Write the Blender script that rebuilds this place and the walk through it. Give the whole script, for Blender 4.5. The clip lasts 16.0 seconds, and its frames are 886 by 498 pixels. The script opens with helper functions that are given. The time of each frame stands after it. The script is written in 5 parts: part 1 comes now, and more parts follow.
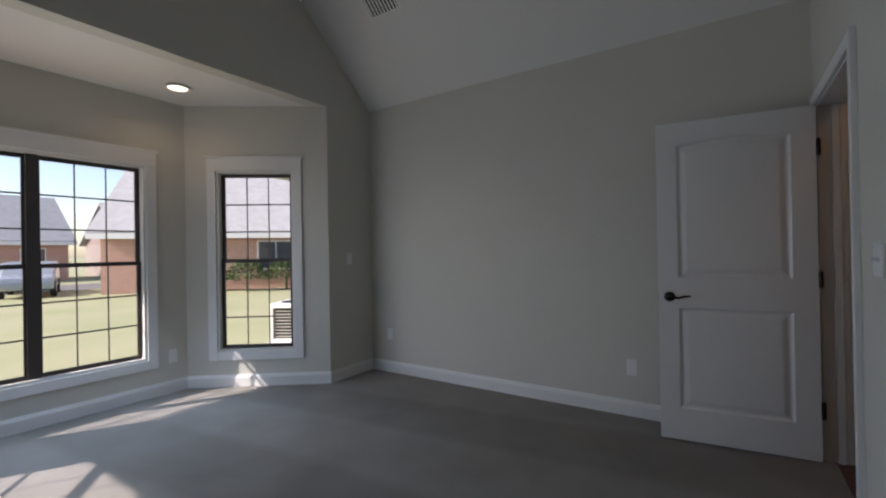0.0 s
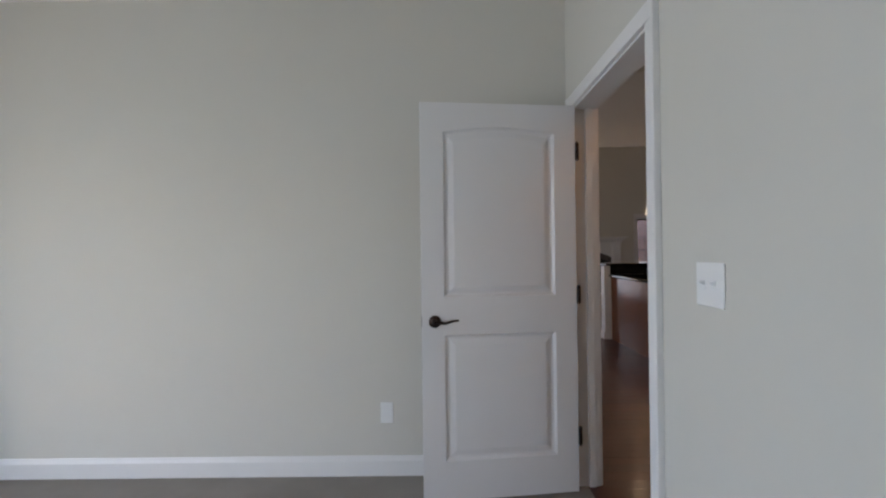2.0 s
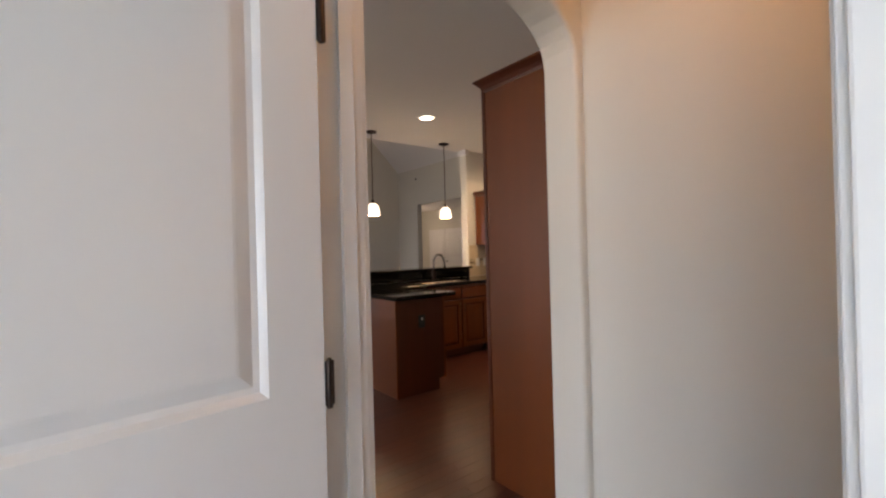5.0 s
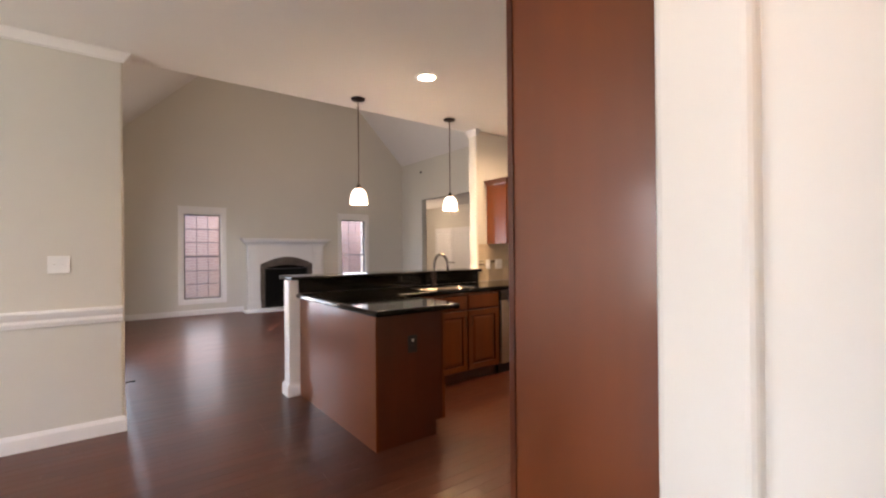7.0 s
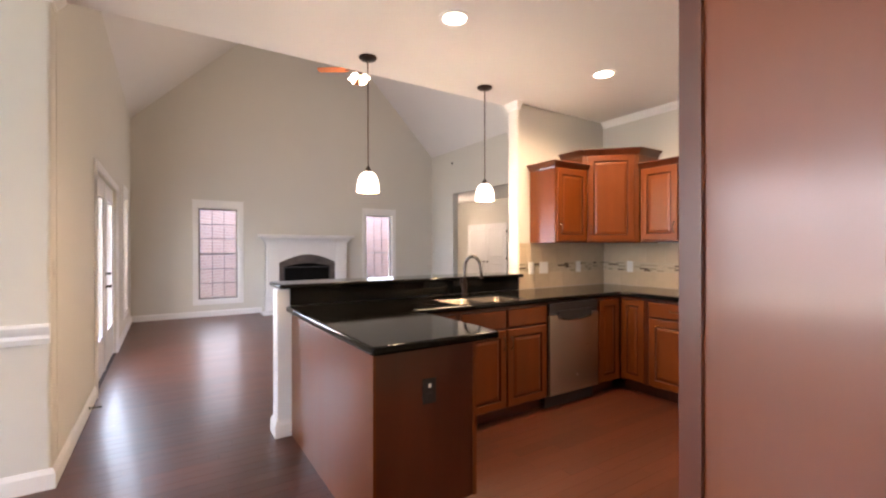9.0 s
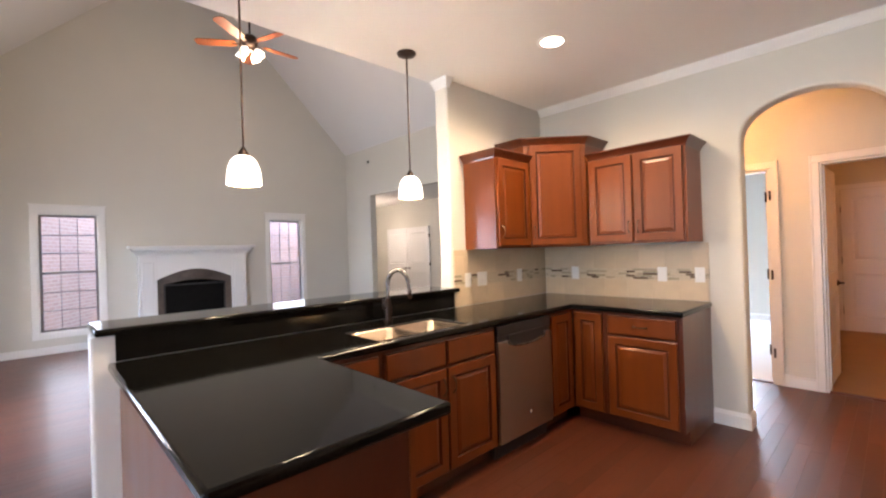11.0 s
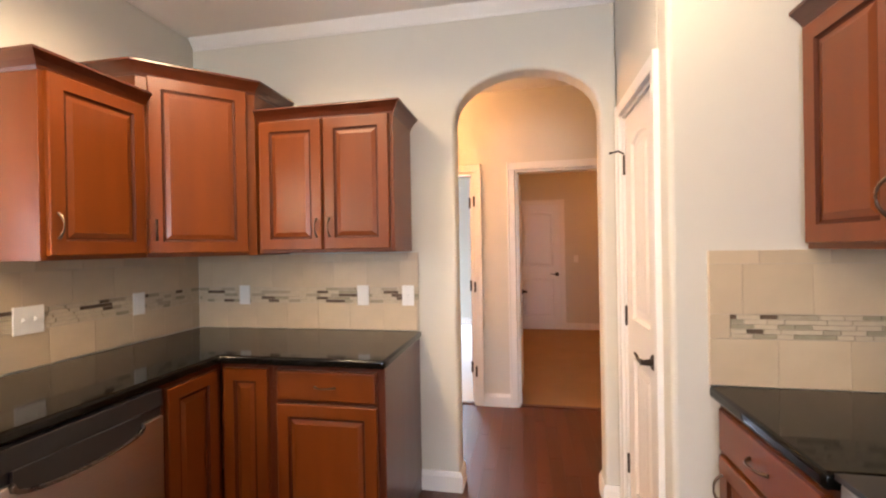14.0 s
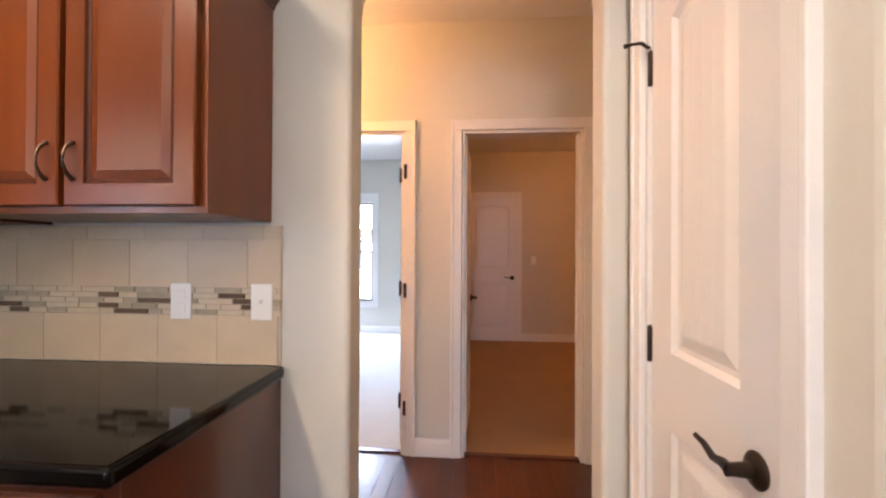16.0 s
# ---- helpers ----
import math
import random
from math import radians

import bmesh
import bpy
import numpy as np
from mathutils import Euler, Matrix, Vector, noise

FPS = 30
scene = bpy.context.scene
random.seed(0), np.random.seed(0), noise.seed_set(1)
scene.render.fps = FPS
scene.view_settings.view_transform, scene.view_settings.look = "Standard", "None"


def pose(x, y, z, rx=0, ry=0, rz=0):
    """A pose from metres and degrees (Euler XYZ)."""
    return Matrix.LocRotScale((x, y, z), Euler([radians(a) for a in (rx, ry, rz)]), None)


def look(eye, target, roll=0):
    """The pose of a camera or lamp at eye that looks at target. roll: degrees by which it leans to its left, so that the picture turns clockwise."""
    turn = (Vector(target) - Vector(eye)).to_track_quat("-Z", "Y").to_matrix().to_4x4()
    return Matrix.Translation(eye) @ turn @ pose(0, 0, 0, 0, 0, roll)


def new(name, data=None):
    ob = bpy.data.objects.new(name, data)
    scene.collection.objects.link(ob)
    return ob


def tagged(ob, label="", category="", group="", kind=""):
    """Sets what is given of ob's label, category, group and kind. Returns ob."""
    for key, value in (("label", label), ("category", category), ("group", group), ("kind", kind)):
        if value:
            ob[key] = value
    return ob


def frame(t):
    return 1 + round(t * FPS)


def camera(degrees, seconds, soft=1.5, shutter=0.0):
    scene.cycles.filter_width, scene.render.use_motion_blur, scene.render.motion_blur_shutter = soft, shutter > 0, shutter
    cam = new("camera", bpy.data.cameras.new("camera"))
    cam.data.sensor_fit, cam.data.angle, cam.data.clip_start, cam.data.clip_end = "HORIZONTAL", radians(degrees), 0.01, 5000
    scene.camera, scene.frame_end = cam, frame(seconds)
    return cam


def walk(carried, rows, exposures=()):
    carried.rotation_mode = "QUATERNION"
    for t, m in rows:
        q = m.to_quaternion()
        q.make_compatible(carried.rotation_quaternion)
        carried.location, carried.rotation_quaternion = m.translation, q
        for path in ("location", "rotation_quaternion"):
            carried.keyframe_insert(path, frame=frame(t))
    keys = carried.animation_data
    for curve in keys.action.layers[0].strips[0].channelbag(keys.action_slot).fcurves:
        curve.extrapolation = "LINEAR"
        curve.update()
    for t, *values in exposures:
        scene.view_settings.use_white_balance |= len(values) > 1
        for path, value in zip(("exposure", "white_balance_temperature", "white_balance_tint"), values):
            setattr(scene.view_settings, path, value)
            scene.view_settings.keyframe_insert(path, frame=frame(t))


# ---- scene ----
cam = camera(91.7, 16.0, soft=2.2)
PATH = [
    (0, (-0.187, -2.893, 1.241), (-1.295, -1.228, 1.25), -1.0),
    (0.5, (-0.301, -2.689, 1.258), (-1.12, -0.864, 1.27), -0.4),
    (1, (-0.373, -2.466, 1.26), (-0.925, -0.543, 1.273), -0.2),
    (1.5, (-0.43, -2.219, 1.274), (-0.701, -0.237, 1.279), -0.5),
    (2, (-0.457, -1.952, 1.283), (-0.465, 0.048, 1.288), -0.7),
    (2.5, (-0.478, -1.693, 1.298), (-0.222, 0.29, 1.323), -0.7),
    (3, (-0.486, -1.438, 1.319), (0.025, 0.495, 1.336), -0.9),
    (3.5, (-0.448, -1.195, 1.321), (0.286, 0.665, 1.349), -1.0),
    (4, (-0.385, -0.952, 1.332), (0.58, 0.799, 1.341), -1.0),
    (4.4, (-0.297, -0.792, 1.329), (0.807, 0.876, 1.342), -1.4),
    (4.8, (-0.179, -0.625, 1.318), (1.023, 0.974, 1.323), -1.7),
    (5, (-0.118, -0.539, 1.309), (1.121, 1.031, 1.314), -1.5),
    (5.2, (-0.059, -0.47, 1.301), (1.204, 1.081, 1.299), -0.9),
    (7.3, (0.673, 0.361, 1.284), (1.85, 1.978, 1.297), -0.2),
    (8, (0.874, 0.598, 1.308), (1.948, 2.286, 1.3), 0.1),
    (10.3, (1.425, 1.475, 1.331), (2.602, 3.092, 1.337), -1.7),
    (10.5, (1.462, 1.534, 1.347), (2.691, 3.113, 1.344), -2.0),
    (11, (1.621, 1.688, 1.366), (2.998, 3.139, 1.375), -1.8),
    (11.5, (1.783, 1.789, 1.412), (3.288, 3.106, 1.423), -1.7),
    (12, (1.991, 1.898, 1.436), (3.619, 3.061, 1.438), -1.0),
    (12.5, (2.227, 1.968, 1.432), (3.963, 2.962, 1.438), -0.5),
    (13, (2.443, 2.008, 1.437), (4.28, 2.799, 1.449), -0.9),
    (13.5, (2.692, 2.036, 1.424), (4.608, 2.609, 1.422), -1.4),
    (14, (2.932, 2.063, 1.394), (4.896, 2.44, 1.387), -1.0),
    (14.5, (3.191, 2.058, 1.366), (5.176, 2.299, 1.367), -0.5),
    (15, (3.466, 2.028, 1.33), (5.458, 2.205, 1.346), -1.5),
    (15.5, (3.735, 2.022, 1.303), (5.729, 2.178, 1.335), -1.0),
    (16, (4.0, 2.038, 1.285), (5.993, 2.204, 1.299), 0.3),
]
walk(cam, [(t, look(eye, target, roll)) for t, eye, target, roll in PATH], exposures=[(0, 0.62, 6600, 19), (0.5, 1.0, 6600, 19), (1.5, 1.88, 6650, 19), (2.5, 2.15, 6800, 19), (3.5, 2.45, 6900, 20), (5, 2.98, 7000, 20), (5.8, 3.3, 6900, 20), (7.3, 4.08, 7000, 22), (8.2, 4.42, 6900, 22), (10.5, 4.5, 6150, 18), (12, 4.5, 6200, 18), (13.5, 4.5, 6400, 18), (15, 4.42, 6150, 18), (15.5, 4.37, 6000, 18), (16, 4.2, 5850, 18)])

# ---- world and light ----
world = bpy.data.worlds.new("sky")
scene.world = world
world.use_nodes = True
wn = world.node_tree.nodes
sky = wn.new("ShaderNodeTexSky")
sky.sky_type, sky.sun_disc = 'NISHITA', False
SUN_EL, SUN_HEAD = 36.0, (0.50, 0.866)
sky.sun_elevation = radians(SUN_EL)
sky.sun_rotation = math.atan2(-SUN_HEAD[0], -SUN_HEAD[1])
wn["Background"].inputs["Strength"].default_value = 0.15
world.node_tree.links.new(sky.outputs[0], wn["Background"].inputs["Color"])
sun = new("sun", bpy.data.lights.new("sun", 'SUN'))
sun.data.energy, sun.data.angle, sun.data.color = 5.0, radians(0.5), (1, .95, .87)
sun.matrix_world = look((-20, -30, 40), (-20 + SUN_HEAD[0], -30 + SUN_HEAD[1], 40 - math.tan(radians(SUN_EL))))


LAMP = .57   # one dimmer for all lamps


def area_lamp(name, eye, target, sx, sy, watts, color=(1, 1, 1)):
    ob = new(name, bpy.data.lights.new(name, 'AREA'))
    ob.data.shape, ob.data.size, ob.data.size_y = 'RECTANGLE', sx, sy
    ob.data.energy, ob.data.color = watts * LAMP, color
    ob.matrix_world = look(eye, target)
    return ob


def bulb(name, at, watts, color=(1, .74, .46), radius=.04):
    ob = new(name, bpy.data.lights.new(name, 'POINT'))
    ob.data.energy, ob.data.color, ob.data.shadow_soft_size = watts * LAMP, color, radius
    ob.location = at
    return ob


def downlight(name, at, watts, color=(1, .74, .44), spread=150):
    ob = new(name, bpy.data.lights.new(name, 'SPOT'))
    ob.data.energy, ob.data.color, ob.data.spot_size, ob.data.spot_blend = watts * LAMP, color, radians(spread), .6
    ob.data.shadow_soft_size = .12
    ob.location = at
    return ob


DAY = (.80, .90, 1.0)
DAYB = (.46, .72, 1.0)      # sky light, falling into the rooms
GROUND = (1.0, .86, .66)    # light thrown up by the sunlit ground
# daylight standing in the window openings
area_lamp("window_light", (-4.06, -1.95, 1.15), (-2.66, -1.90, .50), 1.4, 1.6, 15, DAYB)
area_lamp("window_light", (-4.00, -1.95, 1.15), (-2.62, -1.95, 1.95), 1.4, 1.6, 6.8, GROUND)
area_lamp("window_light", (-3.74, -.78, 1.15), (-3.11, -1.60, .75), .6, 1.6, 6.3, DAYB)
area_lamp("window_light", (-3.74, -3.12, 1.15), (-3.11, -2.30, .75), .6, 1.6, 6.3, DAYB)
area_lamp("window_light", (2.03, 10.40, 1.2), (2.03, 9, 1.1), .65, 1.6, .9, DAY)
area_lamp("window_light", (5.43, 10.40, 1.2), (5.43, 9, 1.1), .65, 1.6, .9, DAY)
area_lamp("window_light", (.75, 6.85, 1.1), (2.5, 6.85, .8), 1.5, 1.5, 7, (.66, .82, 1.0))
area_lamp("window_light", (-3.40, 2.4, 1.4), (0, 2.4, .6), 2.1, 1.5, 7, (.62, .80, 1.0))
area_lamp("window_light", (-3.38, 2.4, 1.4), (0, 2.4, 2.4), 2.1, 1.5, 4, GROUND)
area_lamp("window_light", (10.36, 3.9, 1.3), (8.36, 3.9, .6), .75, 1.5, 10, DAY)
# lamps
downlight("can_light", (2.643, 3.19, 2.70), 11, spread=165)
downlight("can_light", (4.15, 3.24, 2.70), 11.5, spread=165)
downlight("can_light", (-4.02, -1.18, 2.59), 2.6)
downlight("can_light", (4.15, 1.80, 2.70), 4.5, spread=165)
for lx in (2.41, 3.515):
    bulb("pendant_bulb", (lx, 3.99, 1.80), 1.8)
bulb("hall_bulb", (6.1, 3.3, 2.40), 4.8, (1, .46, .15))
bulb("hall_bulb", (.93, -.25, 2.55), 1.9, (1, .50, .17), .10)
# fill without a fixture, added to turn the utility room warm brown
bulb("utility_fill", (8.6, .4, 2.5), 3, (1, .36, .09))
bulb("foyer_bulb", (8.0, 11.4, 1.9), 4, (1, .82, .62))

# ---- materials ----


def mat(name, color, rough=.6, metal=0.0, vary=.06, scale=6.0, bump=.0, bscale=200.0, fine=None, coat=0.0, spec=.5, stretch=(1, 1, 1),
        rand=0.0, tone=None):
    m = bpy.data.materials.new(name)
    m.use_nodes = True
    n, l = m.node_tree.nodes, m.node_tree.links
    b = n["Principled BSDF"]
    b.inputs["Metallic"].default_value = metal
    b.inputs["Specular IOR Level"].default_value = spec
    b.inputs["Coat Weight"].default_value = coat
    b.inputs["Coat Roughness"].default_value = .12
    tc, mp = n.new("ShaderNodeTexCoord"), n.new("ShaderNodeMapping")
    l.new(tc.outputs["Object"], mp.inputs[0])
    mp.inputs["Scale"].default_value = stretch
    t1 = n.new("ShaderNodeTexNoise")
    t1.inputs["Scale"].default_value, t1.inputs["Detail"].default_value = scale, 5
    l.new(mp.outputs[0], t1.inputs[0])
    ramp = n.new("ShaderNodeMix")
    ramp.data_type = 'RGBA'
    dark = tone or tuple(c * (1 - vary * 2) for c in color)
    light = tuple(min(1, c * (1 + vary)) for c in color)
    ramp.inputs[6].default_value, ramp.inputs[7].default_value = (*dark, 1), (*light, 1)
    l.new(t1.outputs[0], ramp.inputs[0])
    out = ramp.outputs[2]
    if rand:
        oi = n.new("ShaderNodeObjectInfo")
        gi = n.new("ShaderNodeNewGeometry")
        add = n.new("ShaderNodeMath")
        add.operation = 'ADD'
        l.new(oi.outputs["Random"], add.inputs[0]), l.new(gi.outputs["Random Per Island"], add.inputs[1])
        fr = n.new("ShaderNodeMath")
        fr.operation = 'FRACT'
        l.new(add.outputs[0], fr.inputs[0])
        mr = n.new("ShaderNodeMapRange")
        mr.inputs[3].default_value, mr.inputs[4].default_value = 1 - rand, 1 + rand
        l.new(fr.outputs[0], mr.inputs[0])
        hs = n.new("ShaderNodeHueSaturation")
        l.new(mr.outputs[0], hs.inputs["Value"]), l.new(out, hs.inputs["Color"])
        out = hs.outputs[0]
    l.new(out, b.inputs["Base Color"])
    t2 = n.new("ShaderNodeTexNoise")
    t2.inputs["Scale"].default_value, t2.inputs["Detail"].default_value = bscale, 4
    l.new(mp.outputs[0], t2.inputs[0])
    rr = n.new("ShaderNodeMapRange")
    rr.inputs[3].default_value, rr.inputs[4].default_value = max(.02, rough - .06), rough + .06
    l.new(t1.outputs[0], rr.inputs[0]), l.new(rr.outputs[0], b.inputs["Roughness"])
    if bump:
        bp = n.new("ShaderNodeBump")
        bp.inputs["Strength"].default_value, bp.inputs["Distance"].default_value = bump, .004
        l.new(t2.outputs[0], bp.inputs["Height"]), l.new(bp.outputs[0], b.inputs["Normal"])
    return m


def glow(name, color, strength, rough=.4):
    m = mat(name, color, rough)
    b = m.node_tree.nodes["Principled BSDF"]
    b.inputs["Emission Color"].default_value, b.inputs["Emission Strength"].default_value = (*color, 1), strength
    return m


def glass_mat(name, color=(1, 1, 1)):
    m = bpy.data.materials.new(name)
    m.use_nodes = True
    b = m.node_tree.nodes["Principled BSDF"]
    b.inputs["Base Color"].default_value = (*color, 1)
    b.inputs["Transmission Weight"].default_value, b.inputs["Roughness"].default_value, b.inputs["IOR"].default_value = 1, 0, 1.02
    return m


M_WALL = mat("grey_green_paint", (.625, .605, .55), .75, vary=.02, scale=1.5, bump=.06, bscale=180)
M_CEIL = mat("ceiling_paint", (.76, .74, .72), .85, vary=.015, scale=2, bump=.10, bscale=120)
M_TRIM = mat("white_trim_paint", (.78, .77, .76), .38, vary=.015, scale=4, bump=.02, bscale=60)
M_DOOR = mat("white_door_paint", (.76, .75, .75), .33, vary=.02, scale=3, bump=.05, bscale=90, stretch=(1, 1, .15))
M_CHERRY = mat("cherry_wood", (.152, .034, .0036), .31, vary=.18, scale=4, bump=.03, bscale=70, stretch=(3, 3, .45), coat=.08, rand=.10, spec=.42)
# the same cherry darkened: shade put into the colour of ends and bodies
M_CHERRY_SHADED = mat("shaded_cherry_wood", (.085, .0175, .0048), .32, vary=.2, scale=3, bump=.02, bscale=70, stretch=(4, 4, .35), coat=.4)
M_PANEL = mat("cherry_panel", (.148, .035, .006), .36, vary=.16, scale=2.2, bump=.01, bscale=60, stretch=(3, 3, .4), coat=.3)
M_PLANK = mat("hardwood", (.084, .0215, .0098), .38, vary=.2, scale=6, bump=.06, bscale=25, stretch=(.35, 3, 3), coat=.16, rand=.2)
M_SUB = mat("floor_gap", (.02, .008, .005), .8, vary=.1)
M_CARPET = mat("grey_beige_carpet", (.34, .31, .285), 1.0, vary=.16, scale=2.2, bump=.9, bscale=350, spec=.1)
wv = M_CARPET.node_tree.nodes.new("ShaderNodeTexWave")
wv.bands_direction = 'Y'
wv.inputs["Scale"].default_value, wv.inputs["Distortion"].default_value, wv.inputs["Detail"].default_value, wv.inputs["Detail Scale"].default_value = .27, 2.5, 2, .5
wmap = M_CARPET.node_tree.nodes.new("ShaderNodeMapping")
wmap.inputs["Rotation"].default_value = (0, 0, radians(-8))
wmix = M_CARPET.node_tree.nodes.new("ShaderNodeMix")
wmix.data_type, wmix.blend_type = 'RGBA', 'MULTIPLY'
wramp = M_CARPET.node_tree.nodes.new("ShaderNodeMapRange")
wramp.inputs[1].default_value, wramp.inputs[2].default_value, wramp.inputs[3].default_value, wramp.inputs[4].default_value = .35, .60, .84, 1.0
cl = M_CARPET.node_tree.links
cl.new(M_CARPET.node_tree.nodes["Texture Coordinate"].outputs["Object"], wmap.inputs[0])
cl.new(wmap.outputs[0], wv.inputs["Vector"])
cl.new(wv.outputs["Fac"], wramp.inputs[0])
cb = M_CARPET.node_tree.nodes["Principled BSDF"].inputs["Base Color"]
cl.new(cb.links[0].from_socket, wmix.inputs[6]), cl.new(wramp.outputs[0], wmix.inputs[7])
wmix.inputs[0].default_value = 1.0
cl.new(wmix.outputs[2], cb)
M_CARPET2 = mat("pale_carpet", (.62, .62, .62), 1.0, vary=.06, scale=3, bump=.8, bscale=300, spec=.1)
M_TAN = mat("tan_carpet", (.38, .25, .15), .95, vary=.10, scale=3, bump=.7, bscale=300, spec=.15)
M_GRAN = mat("black_granite", (.0055, .0052, .0045), .06, vary=.5, scale=160, bump=0, spec=.21)
M_STEEL = mat("stainless_steel", (.52, .50, .47), .30, metal=1, vary=.05, scale=5, bump=.05, bscale=120, stretch=(1, 1, 30))
M_SINK = mat("sink_steel", (.62, .53, .42), .24, metal=1, vary=.05, scale=9)
M_BLACK = mat("black_plastic", (.02, .02, .022), .35, vary=.1)
M_BRONZE = mat("oil_rubbed_bronze", (.045, .030, .024), .40, metal=.8, vary=.2, scale=20)
M_PULL = mat("antique_pull", (.12, .08, .055), .35, metal=.9, vary=.2, scale=30)
M_NICKEL = mat("brushed_nickel", (.17, .155, .145), .28, metal=1, vary=.08, scale=30)
M_TILE = mat("beige_tile", (.58, .465, .325), .34, vary=.10, scale=7, bump=.05, bscale=60, rand=.06)
M_GROUT = mat("grout", (.52, .46, .375), .9, vary=.05, scale=40, bump=.2)
M_MOS = [mat("mosaic_brown", (.13, .09, .062), .15, vary=.2, scale=30), mat("mosaic_cream", (.59, .50, .37), .2, vary=.1, scale=30),
         mat("mosaic_sage", (.37, .33, .235), .12, vary=.15, scale=30), mat("mosaic_grey", (.43, .365, .27), .15, vary=.15, scale=30)]
M_PLATE = mat("white_plastic", (.80, .80, .79), .3, vary=.01)
M_SASH = mat("bronze_sash", (.06, .048, .045), .5, vary=.1, scale=15)
M_SASHW = mat("taupe_sash", (.20, .18, .18), .5, vary=.06, scale=15)
M_GLASS = glass_mat("window_glass")
M_CAN = glow("lit_can", (1, .84, .62), 1.7)
M_SHADE = glow("lit_frosted_glass", (1, .85, .64), .24)
M_FIRE = mat("firebox", (.008, .0075, .007), .9, spec=.1, vary=.3, scale=20)
M_SLATE = mat("slate_surround", (.12, .095, .083), .5, vary=.4, scale=7, bump=.3, bscale=30, rand=.15)
M_GLAZE = mat("dark_glaze", (.062, .013, .0034), .5, vary=.2, scale=6, spec=.2)
M_BLADE = mat("fan_blade", (.30, .09, .03), .4, vary=.2, scale=6, stretch=(1, 6, 6))
M_GRASS = mat("lawn", (.18, .21, .09), .95, vary=.3, scale=.35, bump=.8, bscale=25, tone=(.40, .36, .24))

# ---- building blocks ----


def finish(ob, bm, material):
    bmesh.ops.recalc_face_normals(bm, faces=bm.faces)
    bm.to_mesh(ob.data)
    bm.free()
    ob.data.materials.append(material)
    return ob


def solid(name, bm, material, label="", category="", group="", kind=""):
    ob = finish(new(name, bpy.data.meshes.new(name)), bm, material)
    return tagged(ob, label, category, group, kind)


def part(name, bm, material, parent, label=""):
    ob = finish(new(name, bpy.data.meshes.new(name)), bm, material)
    ob.parent = parent
    return tagged(ob, label)


def thing(name, m, label, category, group="", kind=""):
    ob = new(name)
    ob.matrix_world = m
    ob.empty_display_size = .1
    return tagged(ob, label, category, group, kind)


def smooth(ob, angle=40):
    for p in ob.data.polygons:
        p.use_smooth = True
    ob.data.set_sharp_from_angle(angle=radians(angle))
    return ob


def rounded(ob, width=.003, segments=2):
    b = ob.modifiers.new("edges", 'BEVEL')
    b.width, b.segments, b.limit_method, b.angle_limit = width, segments, 'ANGLE', radians(40)
    return ob


def box(bm, a, b):
    v = [bm.verts.new((x, y, z)) for x in (a[0], b[0]) for y in (a[1], b[1]) for z in (a[2], b[2])]
    for f in ((0, 1, 3, 2), (4, 6, 7, 5), (0, 4, 5, 1), (2, 3, 7, 6), (0, 2, 6, 4), (1, 5, 7, 3)):
        bm.faces.new([v[i] for i in f])
    return bm


def boxes(*pairs):
    bm = bmesh.new()
    for a, b in pairs:
        box(bm, a, b)
    return bm


def prism(bm, pts, axis, c0, c1):
    """A polygon of (u, v) drawn out along an axis; u, v are the two other axes in order."""
    def at(p, c):
        q = list(p)
        q.insert("xyz".index(axis), c)
        return q
    lo, hi = [bm.verts.new(at(p, c0)) for p in pts], [bm.verts.new(at(p, c1)) for p in pts]
    bm.faces.new(lo), bm.faces.new(hi[::-1])
    for i in range(len(pts)):
        j = (i + 1) % len(pts)
        bm.faces.new((lo[i], lo[j], hi[j], hi[i]))
    return bm


def loops(bm, rings, cap=True):
    """Rings of equally many points, joined in turn; the last one closed."""
    vs = [[bm.verts.new(p) for p in r] for r in rings]
    n = len(vs[0])
    for a, b in zip(vs, vs[1:]):
        for i in range(n):
            j = (i + 1) % n
            bm.faces.new((a[i], a[j], b[j], b[i]))
    if cap:
        bm.faces.new(vs[0][::-1]), bm.faces.new(vs[-1])
    return bm


def lathe(bm, prof, seg=24, at=(0, 0, 0)):
    rings = [[(at[0] + r * math.cos(6.28318 * i / seg), at[1] + r * math.sin(6.28318 * i / seg), at[2] + z) for i in range(seg)] for r, z in prof]
    return loops(bm, rings)


def tube(bm, pts, r, seg=10):
    pts = [Vector(p) for p in pts]
    radii = r if isinstance(r, (list, tuple)) else [r] * len(pts)
    rings, up = [], Vector((0, 0, 1))
    for i, p in enumerate(pts):
        d = (pts[min(i + 1, len(pts) - 1)] - pts[max(i - 1, 0)]).normalized()
        side = d.cross(up)
        if side.length < .1:
            side = d.cross(Vector((1, 0, 0)) if not rings else side0)
        side.normalize()
        side0 = side
        nrm = side.cross(d).normalized()
        rings.append([p + radii[i] * (math.cos(6.28318 * k / seg) * side + math.sin(6.28318 * k / seg) * nrm) for k in range(seg)])
    return loops(bm, rings)


